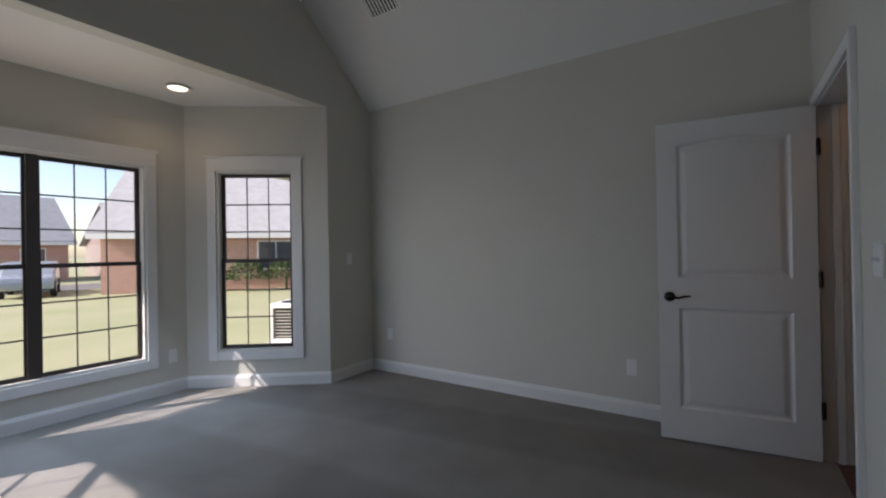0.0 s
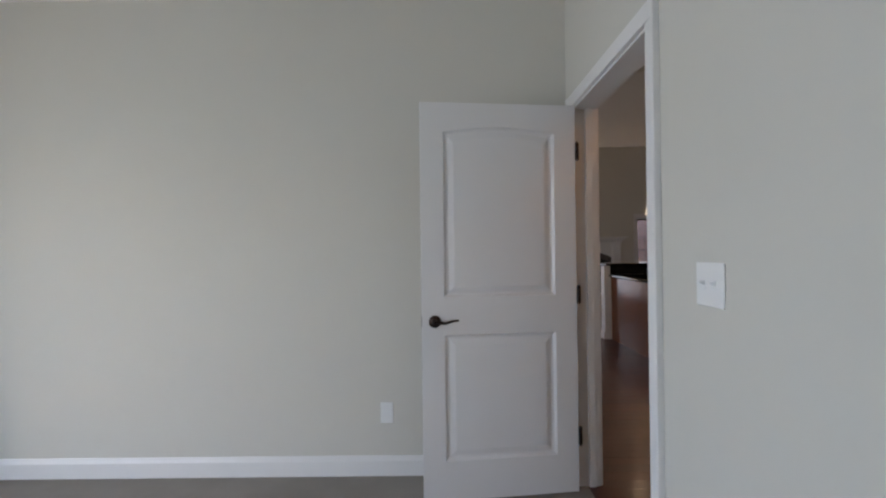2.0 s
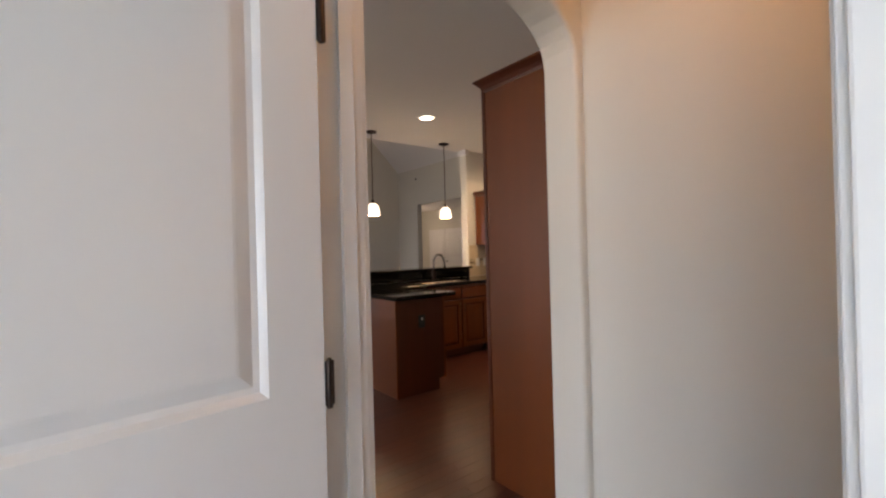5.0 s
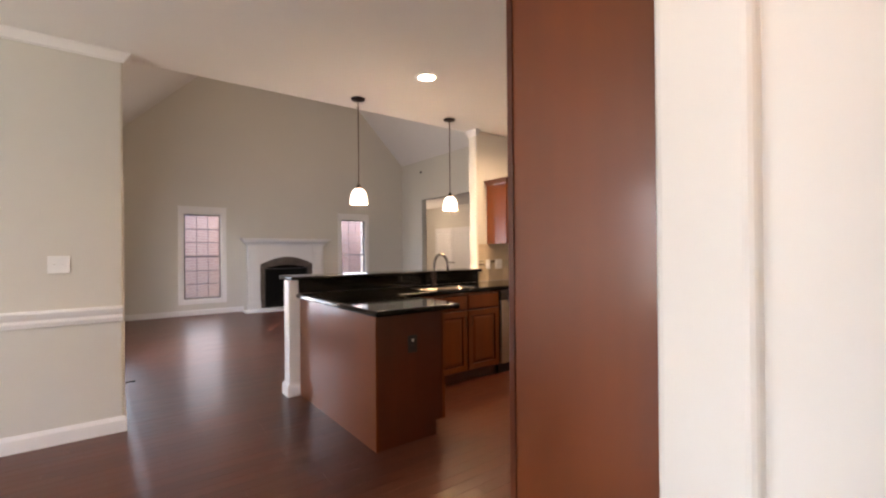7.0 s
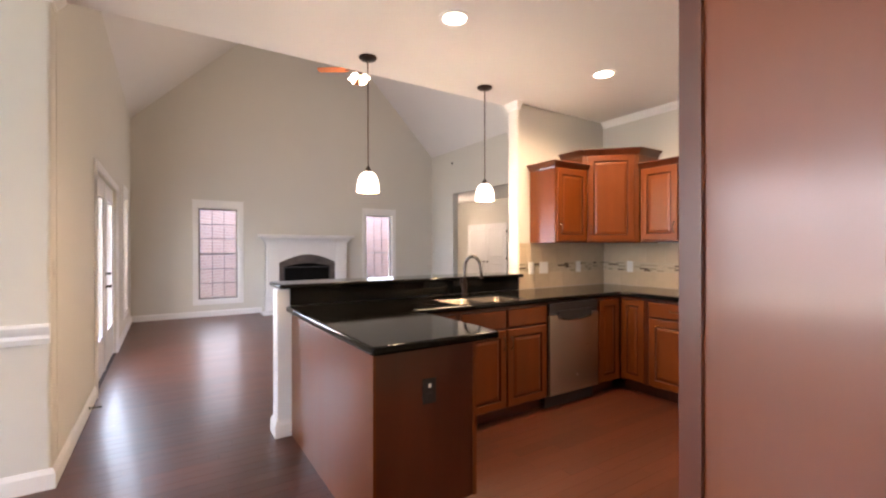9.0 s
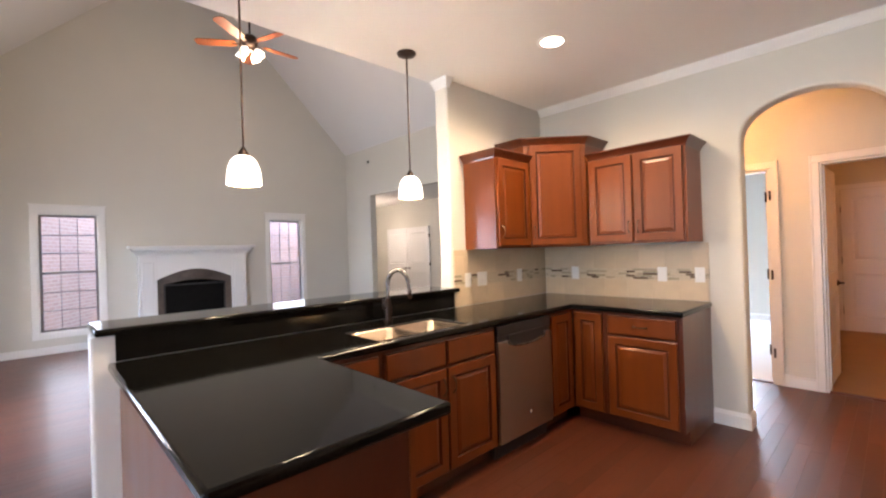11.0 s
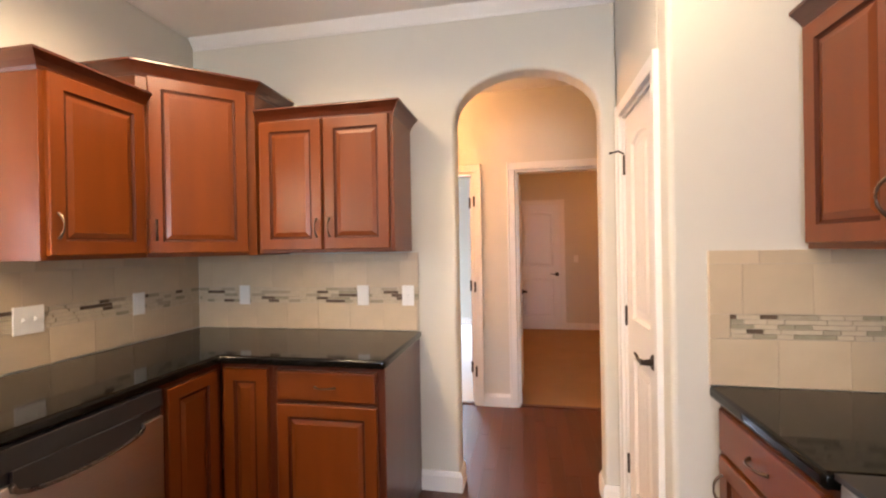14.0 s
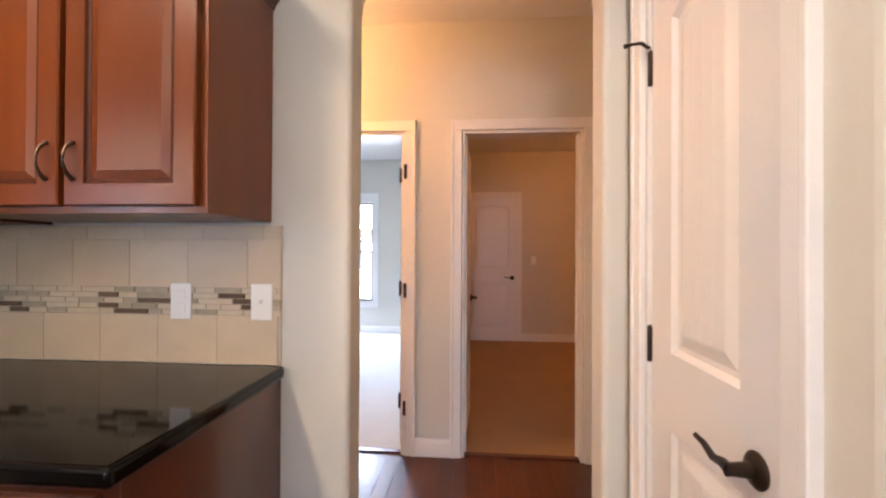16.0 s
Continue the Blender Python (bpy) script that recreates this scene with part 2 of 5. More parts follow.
def sweep(bm, path, prof, closed_prof=True):
    """A profile of (out, z) carried along a level path of (x, y); out is to the right of the way."""
    path = [Vector(p) for p in path]
    rings = []
    for i, p in enumerate(path):
        d0 = (p - path[i - 1]).normalized() if i else None
        d1 = (path[i + 1] - p).normalized() if i + 1 < len(path) else None
        n0 = Vector((d0.y, -d0.x)) if d0 else None
        n1 = Vector((d1.y, -d1.x)) if d1 else None
        if n0 and n1:
            n = (n0 + n1)
            n = n / (n.length_squared / 2)
        else:
            n = n0 or n1
        rings.append([(p.x + n.x * o, p.y + n.y * o, z) for o, z in prof])
    return loops(bm, rings)


def holed_wall(name, axis, c0, c1, u0, u1, z0, z1, holes, material=None, top=None):
    """A straight wall from c0 to c1 on its axis, u0 to u1 along, with rectangular openings (u0, u1, z0, z1)."""
    us = sorted({u0, u1, *[h for hh in holes for h in hh[:2]]})
    zs = sorted({z0, z1, *[h for hh in holes for h in hh[2:]]})
    bm = bmesh.new()
    verts = {}

    def vert(u, c, z):
        if (u, c, z) not in verts:
            verts[u, c, z] = bm.verts.new((c, u, z) if axis == "x" else (u, c, z))
        return verts[u, c, z]

    def full(i, k):
        if not (0 <= i < len(us) - 1 and 0 <= k < len(zs) - 1):
            return False
        um, zm = (us[i] + us[i + 1]) / 2, (zs[k] + zs[k + 1]) / 2
        return not any(h[0] < um < h[1] and h[2] < zm < h[3] for h in holes)
    for i in range(len(us) - 1):
        for k in range(len(zs) - 1):
            if not full(i, k):
                continue
            a, b, p, q = us[i], us[i + 1], zs[k], zs[k + 1]
            for c in (c0, c1):
                bm.faces.new([vert(a, c, p), vert(b, c, p), vert(b, c, q), vert(a, c, q)])
            for di, u in ((-1, a), (1, b)):
                if not full(i + di, k):
                    bm.faces.new([vert(u, c0, p), vert(u, c1, p), vert(u, c1, q), vert(u, c0, q)])
            for dk, z in ((-1, p), (1, q)):
                if not full(i, k + dk):
                    bm.faces.new([vert(a, c0, z), vert(b, c0, z), vert(b, c1, z), vert(a, c1, z)])
    return solid(name, bm, material or M_WALL, kind="structure")


def arch_points(u0, u1, spring, apex, n=20):
    mid, half = (u0 + u1) / 2, (u1 - u0) / 2
    return [(mid - half * math.cos(math.pi * i / n), spring + (apex - spring) * math.sin(math.pi * i / n) ** .9) for i in range(n + 1)]


def arch_wall(name, axis, c0, c1, u0, u1, z1, a0, a1, spring, apex):
    pts = [(u0, 0), (a0, 0)] + arch_points(a0, a1, spring, apex) + [(a1, 0), (u1, 0), (u1, z1), (u0, z1)]
    ob = solid(name, prism(bmesh.new(), pts, axis, c0, c1), M_WALL, kind="structure")
    b = ob.modifiers.new("edges", 'BEVEL')
    b.width, b.segments, b.limit_method, b.angle_limit = .018, 3, 'ANGLE', radians(50)
    return ob


BASE = [(0, 0), (.016, 0), (.016, .085), (.010, .100), (.006, .112), (0, .112)]
CROWN = [(0, -.066), (.009, -.066), (.012, -.054), (.032, -.032), (.046, -.014), (.052, 0), (0, 0)]
RAIL = [(0, .80), (.012, .80), (.018, .83), (.014, .85), (.022, .87), (.03, .895), (.026, .91), (0, .91)]


def run(name, path, prof, dz=0.0, material=None):
    return solid(name, sweep(bmesh.new(), path, [(o, z + dz) for o, z in prof]), material or M_TRIM, kind="structure")


def casing(name, axis, face, out, u0, u1, z1, w=.065, t=.018, z0=0.0, sill=False):
    """Flat trim round an opening on a wall's face; out: the side on which it stands proud."""
    a, b = sorted((face, face + out * t))
    bm = bmesh.new()

    def slab(ua, ub, za, zb, extra=0.0):
        p, q = sorted((face, face + out * (t + extra)))
        box(bm, (p, ua, za) if axis == "x" else (ua, p, za), (q, ub, zb) if axis == "x" else (ub, q, zb))
    slab(u0 - w, u0, z0, z1), slab(u1, u1 + w, z0, z1), slab(u0 - w, u1 + w, z1, z1 + w, .002)
    slab(u0 - w - .003, u0 - w + .014, z0, z1 + w + .003, .006), slab(u1 + w - .014, u1 + w + .003, z0, z1 + w + .003, .006)
    if sill:
        slab(u0 - w, u1 + w, z0 - w, z0, .002)
    return rounded(solid(name, bm, M_TRIM, kind="structure"), .003)

# ---- structure ----
H9 = 2.743
WX, WE, WN, EAVE, RIDGE = .612, 6.91, 10.467, 3.65, 3.74
PEAK = EAVE + (WE - RIDGE)
# floors
solid("floor_slab", boxes(((-3.6, .49, -.12), (7.1, 10.6, -.014)), ((.30, -1.5, -.12), (1.6, .49, -.014)), ((5.49, .2, -.121), (6.76, .49, -.0141))), M_SUB, kind="structure")
solid("floor_bedroom", boxes(((-4.7, -4.5, -.12), (.30, .60, 0))), M_CARPET, kind="structure")
solid("floor_room_a", boxes(((6.76, 2.42, -.12), (10.9, 6.6, .004))), M_CARPET2, kind="structure")
solid("floor_utility", boxes(((6.76, -1.6, -.12), (10.9, 2.42, .004))), M_TAN, kind="structure")
solid("floor_foyer", boxes(((7.0, 6.6, -.12), (9.6, 13.2, -.002))), M_SUB, kind="structure")
solid("threshold", boxes(((6.715, 1.40, -.002), (6.76, 2.14, .010)), ((6.715, 2.51, -.002), (6.76, 3.30, .010))), M_PLANK, kind="structure")

# bedroom
BX, BEAVE, BR, NW1, W2, W2E = -3.375, 2.742, -1.93, .515, .248, .366
BPEAK = BEAVE + (NW1 - BR) * .9
solid("wall_bedroom_west", prism(bmesh.new(), [(-4.37, 0), (-3.785, 0), (-3.785, 2.64), (-.075, 2.64), (-.075, 0), (NW1, 0), (NW1, BEAVE), (BR, BPEAK), (-4.37, BEAVE)],
                                 "x", BX - .13, BX), M_WALL, kind="structure")
solid("ceiling_bedroom", prism(bmesh.new(), [(NW1, BEAVE), (BR, BPEAK), (-4.37, BEAVE), (-4.37, BEAVE + .15), (BR, BPEAK + .15), (NW1, BEAVE + .15)],
                               "x", BX - .13, W2E), M_CEIL, kind="structure")
holed_wall("wall_bedroom_south", "y", -4.53, -4.37, BX - .13, W2E, 0, BEAVE, [])
holed_wall("wall_bedroom_east", "x", W2, W2E, -4.37, NW1, 0, BPEAK, [(-.501, .392, 0, 2.055)])
arch_wall("wall_arch_south", "y", NW1, .69, -3.6, 5.32, BEAVE + .1, .40, 1.45, 2.09, 2.37)
# bay
BW = -4.42


def angled_wall(name, p, q, holes, z1, t=.13):
    """A wall from p to q on plan, thick to its left, with openings along it."""
    p, q = Vector(p), Vector(q)
    ob = holed_wall(name, "y", 0, t, 0, (q - p).length, 0, z1, holes)
    ob.matrix_world = Matrix.Translation((p.x, p.y, 0)) @ Matrix.Rotation(math.atan2(q.y - p.y, q.x - p.x), 4, 'Z')
    return ob


angled_wall("wall_bay_north", (BW, -.875), (BX, -.075), [(.28, .99, .33, 2.03)], 2.64)
angled_wall("wall_bay_south", (BX, -3.785), (BW, -2.985), [(.33, 1.04, .33, 2.03)], 2.64)
holed_wall("wall_bay_west", "x", BW - .13, BW, -2.985, -.875, 0, 2.64, [(-2.655, -1.205, .33, 2.03)])
solid("ceiling_bay", prism(bmesh.new(), [(BX - .13, -.075), (BX - .13, -3.785), (BW - .1, -3.03), (BW - .1, -.83)], "z", 2.64, 2.73), M_CEIL, kind="structure")

# first hall, behind the bedroom door
HE = 1.495
holed_wall("wall_hall_east", "x", HE, HE + .12, -1.4, NW1, 0, H9, [])
holed_wall("wall_hall_south", "y", -1.52, -1.4, W2E, HE + .12, 0, H9, [])
solid("ceiling_hall", boxes(((W2E, -1.52, H9), (HE + .12, NW1, H9 + .08))), M_CEIL, kind="structure")

# dining side and kitchen
solid("ceiling_kitchen", boxes(((-3.6, .69, H9), (5.49, 4.27, H9 + .09))), M_CEIL, kind="structure")
holed_wall("wall_dining_west", "x", -3.6, -3.48, .69, 4.29, 0, H9, [(1.3, 3.5, .6, 2.2)])
rounded(solid("wall_dining_north", boxes(((-3.6, 4.15, 0), (WX, 4.29, H9))), M_WALL, kind="structure"), .018, 3)
holed_wall("wall_kitchen_south", "y", .69, .83, 2.25, 4.525, 0, H9, [])
rounded(solid("wall_stub", boxes(((4.03, 4.13, 0), (5.35, 4.27, H9))), M_WALL, kind="structure"), .018, 3)
rounded(solid("wall_knee", boxes(((1.79, 4.13, 0), (4.03, 4.27, 1.035))), M_TRIM, kind="structure"), .01, 2)
arch_wall("wall_kitchen_east", "x", 5.35, 5.49, 1.577, 4.27, H9, 1.66, 2.45, 2.09, 2.37)
# pantry closet
rounded(solid("wall_pantry_west", boxes(((4.525, .69, 0), (4.645, 1.577, H9))), M_WALL, kind="structure"), .018, 3)
holed_wall("wall_pantry_north", "y", 1.457, 1.575, 4.645, 5.49, 0, H9, [(4.68, 5.235, 0, 2.04)])
# second hall
holed_wall("wall_hall_two_east", "x", 6.70, 6.82, .2, 4.27, 0, H9, [(1.395, 2.145, 0, 2.05), (2.505, 3.28, 0, 2.05)])
holed_wall("wall_hall_two_south", "y", .2, .32, 5.49, 6.70, 0, H9, [])
holed_wall("wall_pantry_east", "x", 5.37, 5.49, .32, 1.457, 0, H9, [])
holed_wall("wall_hall_two_north", "y", 4.15, 4.27, 5.49, 6.70, 0, H9, [])
solid("ceiling_hall_two", boxes(((5.49, .2, H9), (6.82, 4.27, H9 + .09))), M_CEIL, kind="structure")
# rooms behind the second hall
holed_wall("wall_utility_east", "x", 10.3, 10.42, -1.6, 2.36, 0, H9, [])
holed_wall("wall_utility_south", "y", -1.72, -1.6, 6.82, 10.42, 0, H9, [])
holed_wall("wall_between_rooms", "y", 2.36, 2.46, 6.82, 10.72, 0, H9, [])
solid("ceiling_rooms", boxes(((6.82, -1.72, H9), (10.84, 6.6, H9 + .1))), M_CEIL, kind="structure")
holed_wall("wall_room_a_east", "x", 10.7, 10.84, 2.46, 6.6, 0, H9, [(3.70, 4.55, .48, 2.08)])
holed_wall("wall_room_a_north", "y", 6.48, 6.60, 7.05, 10.84, 0, H9, [])
holed_wall("wall_utility_west", "x", 6.70, 6.82, -1.72, .2, 0, H9, [])
# living room
holed_wall("wall_living_west", "x", WX - .14, WX, 4.29, WN + .14, 0, EAVE, [(5.90, 7.80, 0, 2.05), (8.83, 9.50, .37, 2.11)])
holed_wall("wall_living_north", "y", WN, WN + .14, WX, WE, 0, EAVE, [(1.645, 2.375, .31, 2.12), (5.085, 5.785, .31, 2.12), (3.13, 4.32, .10, 1.2)])
solid("wall_gable_north", prism(bmesh.new(), [(WX, EAVE), (WE, EAVE), (RIDGE, PEAK)], "y", WN, WN + .14), M_WALL, kind="structure")
holed_wall("wall_living_east", "x", WE, WE + .14, 4.27, WN + .14, 0, EAVE, [(6.9, 9.5, 0, 2.62)])
solid("wall_gable_south", prism(bmesh.new(), [(WX, H9 + .09), (WE, H9 + .09), (WE, EAVE), (RIDGE, PEAK), (WX, EAVE)], "y", 4.13, 4.27), M_WALL, kind="structure")
holed_wall("wall_living_south", "y", 4.14, 4.27, 6.82, WE, 0, H9 + .09, [])
solid("ceiling_living", prism(bmesh.new(), [(WX - .1, EAVE - .1), (WX, EAVE), (RIDGE, PEAK), (WE, EAVE), (WE + .1, EAVE - .1), (WE + .1, EAVE + .1), (RIDGE, PEAK + .2), (WX - .1, EAVE + .1)],
                              "y", 4.13, WN + .14), M_CEIL, kind="structure")
# foyer
holed_wall("wall_foyer_east", "x", 9.2, 9.32, 6.6, 13.1, 0, H9, [])
holed_wall("wall_foyer_south", "y", 6.62, 6.74, 7.05, 9.2, 0, H9, [])
holed_wall("wall_foyer_north", "y", 13.0, 13.1, 7.05, 9.2, 0, H9, [])
holed_wall("wall_foyer_west", "x", 6.93, 7.05, 10.61, 13.1, 0, H9, [])
solid("ceiling_foyer", boxes(((7.05, 6.6, H9), (9.32, 13.1, H9 + .1))), M_CEIL, kind="structure")

# skirting, crown and rail
run("baseboard_bedroom_north", [(BX, NW1), (W2, NW1)], BASE)
run("baseboard_bedroom_east", [(W2, NW1), (W2, .46)], BASE)
run("baseboard_bedroom_east_long", [(W2, -.557), (W2, -4.37), (BX, -4.37), (BX, -3.785)], BASE)
run("baseboard_bay", [(BX, -3.785), (BW, -2.985), (BW, -.875), (BX, -.075), (BX, NW1)], BASE)
run("baseboard_hall_north", [(1.45, NW1), (HE, NW1), (HE, -1.4), (W2E, -1.4), (W2E, -.557)], BASE)
run("baseboard_hall_reveal", [(1.45, .69), (1.45, NW1 - .016)], BASE)
run("baseboard_hall_reveal_west", [(.40, NW1 + .01), (.40, .69), (-3.48, .69)], BASE)
run("baseboard_dining", [(-3.48, 4.15), (WX, 4.15), (WX, 5.83)], BASE)
run("baseboard_living_north", [(WX, 7.87), (WX, WN), (2.8, WN)], BASE)
run("baseboard_living_east", [(4.66, WN), (WE, WN), (WE, 9.5)], BASE)
run("baseboard_kitchen_east", [(5.35, 2.69), (5.35, 2.45), (5.49, 2.45)], BASE)
run("baseboard_kitchen_east_south", [(5.49, 1.66), (5.35, 1.66), (5.35, 1.577), (5.30, 1.577)], BASE)
run("baseboard_pantry", [(4.615, 1.577), (4.525, 1.577), (4.525, 1.46)], BASE)
run("baseboard_hall_two", [(5.49, 2.45), (5.49, 4.15), (6.70, 4.15), (6.70, 3.35)], BASE)
run("baseboard_hall_two_mid", [(6.70, 2.44), (6.70, 2.21)], BASE)
run("baseboard_hall_two_south", [(6.70, 1.33), (6.70, .32), (5.49, .32), (5.49, 1.66)], BASE)
run("baseboard_utility", [(10.3, 1.43), (10.3, -1.6)], BASE)
run("baseboard_room_a", [(7.0, 6.48), (10.7, 6.48), (10.7, 2.46), (6.82, 2.46)], BASE)
run("baseboard_knee", [(4.03, 4.27), (1.79, 4.27), (1.79, 4.13), (1.885, 4.13)], BASE)
run("crown_kitchen", [(-3.48, 4.15), (WX, 4.15), (WX, 4.27)], CROWN, H9)
run("crown_kitchen_east", [(5.35, 4.13), (5.35, 1.577)], CROWN, H9)
run("crown_stub_end", [(4.03, 4.262), (4.03, 4.13), (4.06, 4.13)], CROWN, H9)
run("chair_rail_dining", [(-3.48, 4.15), (WX - .005, 4.15)], RAIL)

# door trim
casing("trim_bedroom_door", "x", W2, -1, -.489, .380, 2.044)
casing("trim_bedroom_door_hall", "x", W2E, 1, -.489, .380, 2.044)
casing("trim_pantry_door", "y", 1.575, 1, 4.68, 5.235, 2.04, .06)
casing("trim_utility_door", "x", 6.70, -1, 1.395, 2.145, 2.05)
casing("trim_room_a_door", "x", 6.70, -1, 2.505, 3.28, 2.05)
casing("trim_far_door", "x", 10.3, -1, 1.49, 2.25, 2.09)
casing("trim_french_door", "x", WX, 1, 5.90, 7.80, 2.05)
# jamb linings
def lining(name, axis, c0, c1, u0, u1, z1):
    """Jamb boards and stops inside a door opening."""
    jamb, t, mid = thing(name, Matrix(), "", "", kind="structure"), .018, (c0 + c1) / 2

    def board(kind, ca, cb, a, b, p, q):
        rounded(part(kind, boxes(((ca, a, p), (cb, b, q)) if axis == "x" else ((a, ca, p), (b, cb, q))), M_TRIM, jamb), .0015)
    for a, b, p, q in ((u0, u0 + t, 0, z1), (u1 - t, u1, 0, z1), (u0 + t, u1 - t, z1 - t, z1)):
        board("jamb_board", c0, c1, a, b, p, q)
    for a, b in ((u0 + t, u0 + t + .012), (u1 - t - .012, u1 - t)):
        board("stop", mid, mid + .035, a, b, 0, z1 - t)


lining("jamb_bedroom", "x", W2 - .002, W2E + .002, -.499, .390, 2.053)
lining("jamb_pantry", "y", 1.46, 1.577, 4.682, 5.233, 2.038)
lining("jamb_utility", "x", 6.698, 6.822, 1.397, 2.143, 2.048)
lining("jamb_room_a", "x", 6.698, 6.822, 2.507, 3.278, 2.048)

# ---- windows ----


def hung_window(name, m, w, h, depth, cols, rows, sash_mat, label, wall_cas=.08, twin=False):
    """A double hung window: local x along, front towards -y (the room), z up from the sill; its back part sits in the wall."""
    win = thing(name, m, label, "window", kind="structure")
    bm = bmesh.new()
    c = wall_cas
    for a, b, p, q in ((-c, 0, -c, h), (w, w + c, -c, h), (-c, w + c, h, h + c * 1.5), (0, w, -c, 0)):
        box(bm, (a, -.018, p), (b, 0, q))
    box(bm, (-c - .015, -.026, h + c * 1.5), (w + c + .015, 0, h + c * 1.5 + .018))
    rounded(part("casing", bm, M_TRIM, win), .003)
    bm = boxes(((0, 0, 0), (.02, depth, h)), ((w - .02, 0, 0), (w, depth, h)), ((.02, 0, h - .02), (w - .02, depth, h)), ((.02, 0, 0), (w - .02, depth, .02)))
    part("window_reveal", bm, M_TRIM, win)
    units = [(.02, w / 2 - .02), (w / 2 + .02, w - .02)] if twin else [(.02, w - .02)]
    if twin:
        part("mullion", boxes(((w / 2 - .035, .035, .02), (w / 2 + .035, .11, h - .02))), sash_mat, win)
    y0, mid = .05, h * .50
    for a, b in units:
        for k, (p, q, dy) in enumerate(((.02, mid + .015, 0), (mid - .015, h - .02, .022))):
            s, f = .032, y0 + dy
            bm = boxes(((a, f, p), (a + s, f + .02, q)), ((b - s, f, p), (b, f + .02, q)), ((a + s, f, p), (b - s, f + .02, p + s)), ((a + s, f, q - s), (b - s, f + .02, q)))
            sash = part("sash", bm, sash_mat, win)
            rounded(sash, .002)
            gp = part("pane", boxes(((a + s, f + .008, p + s), (b - s, f + .012, q - s))), M_GLASS, sash)
            gp.visible_shadow = False
            for i in range(1, cols):
                u = a + s + (b - a - 2 * s) * i / cols
                part("muntin", boxes(((u - .004, f + .004, p + s), (u + .004, f + .016, q - s))), sash_mat, sash)
            for i in range(1, rows):
                v = p + s + (q - p - 2 * s) * i / rows
                part("muntin", boxes(((a + s, f + .0035, v - .006), (b - s, f + .0165, v + .006))), sash_mat, sash)
    return win


def facing(p, q):
    """Pose at p with local x running to q on plan; the room lies to the right of that way."""
    return Matrix.Translation(p) @ Matrix.Rotation(math.atan2(q[1] - p[1], q[0] - p[0]), 4, 'Z')


bayd = (Vector((BX, -.075)) - Vector((BW, -.875))).normalized()
p0 = Vector((BW, -.875)) + bayd * .28
hung_window("window_bay_north", facing((p0.x, p0.y, .33), (BX, -.075)), .71, 1.70, .13, 3, 3, M_SASH, "bronze double hung bay window with grilles and white trim")
bays = (Vector((BW, -2.985)) - Vector((BX, -3.785))).normalized()
p0 = Vector((BX, -3.785)) + bays * .33
hung_window("window_bay_south", facing((p0.x, p0.y, .33), (BW, -2.985)), .71, 1.70, .13, 3, 3, M_SASH, "bronze double hung bay window with grilles and white trim")
hung_window("window_bay_west", facing((BW, -2.655, .33), (BW, 0)), 1.45, 1.70, .13, 3, 3, M_SASH, "twin bronze double hung window with grilles in the bay", twin=True)
hung_window("window_living_one", facing((1.645, WN, .31), (9, WN)), .73, 1.81, .14, 3, 3, M_SASHW, "tall double hung window with grilles beside the fireplace")
hung_window("window_living_two", facing((5.085, WN, .31), (9, WN)), .70, 1.81, .14, 3, 3, M_SASHW, "tall double hung window with grilles beside the fireplace")
hung_window("window_living_west", facing((WX, 8.83, .37), (WX, 19)), .67, 1.74, .14, 2, 3, M_SASHW, "narrow double hung window beside the patio doors")
hung_window("window_dining", facing((-3.48, 1.3, .6), (-3.48, 9)), 2.2, 1.6, .12, 3, 3, M_SASHW, "twin double hung dining window", twin=True)
hung_window("window_room_a", facing((10.7, 4.55, .48), (10.7, 0)), .85, 1.60, .14, 3, 3, M_SASHW, "double hung bedroom window with white trim")

# ---- doors ----


def panel_ring(x0, x1, z0, z1, y, arch=0.0, n=12):
    if not arch:
        return [(x0, y, z0), (x1, y, z0), (x1, y, z1), (x0, y, z1)]
    pts = [(x0, y, z0), (x1, y, z0)]
    for i in range(n + 1):
        u = 1 - 2 * i / n
        pts.append(((x0 + x1) / 2 + (x1 - x0) / 2 * u, y, z1 - arch * (1 - math.cos(u * math.pi / 2) ** 1.0) if abs(u) < 1 else z1 - arch))
    return pts


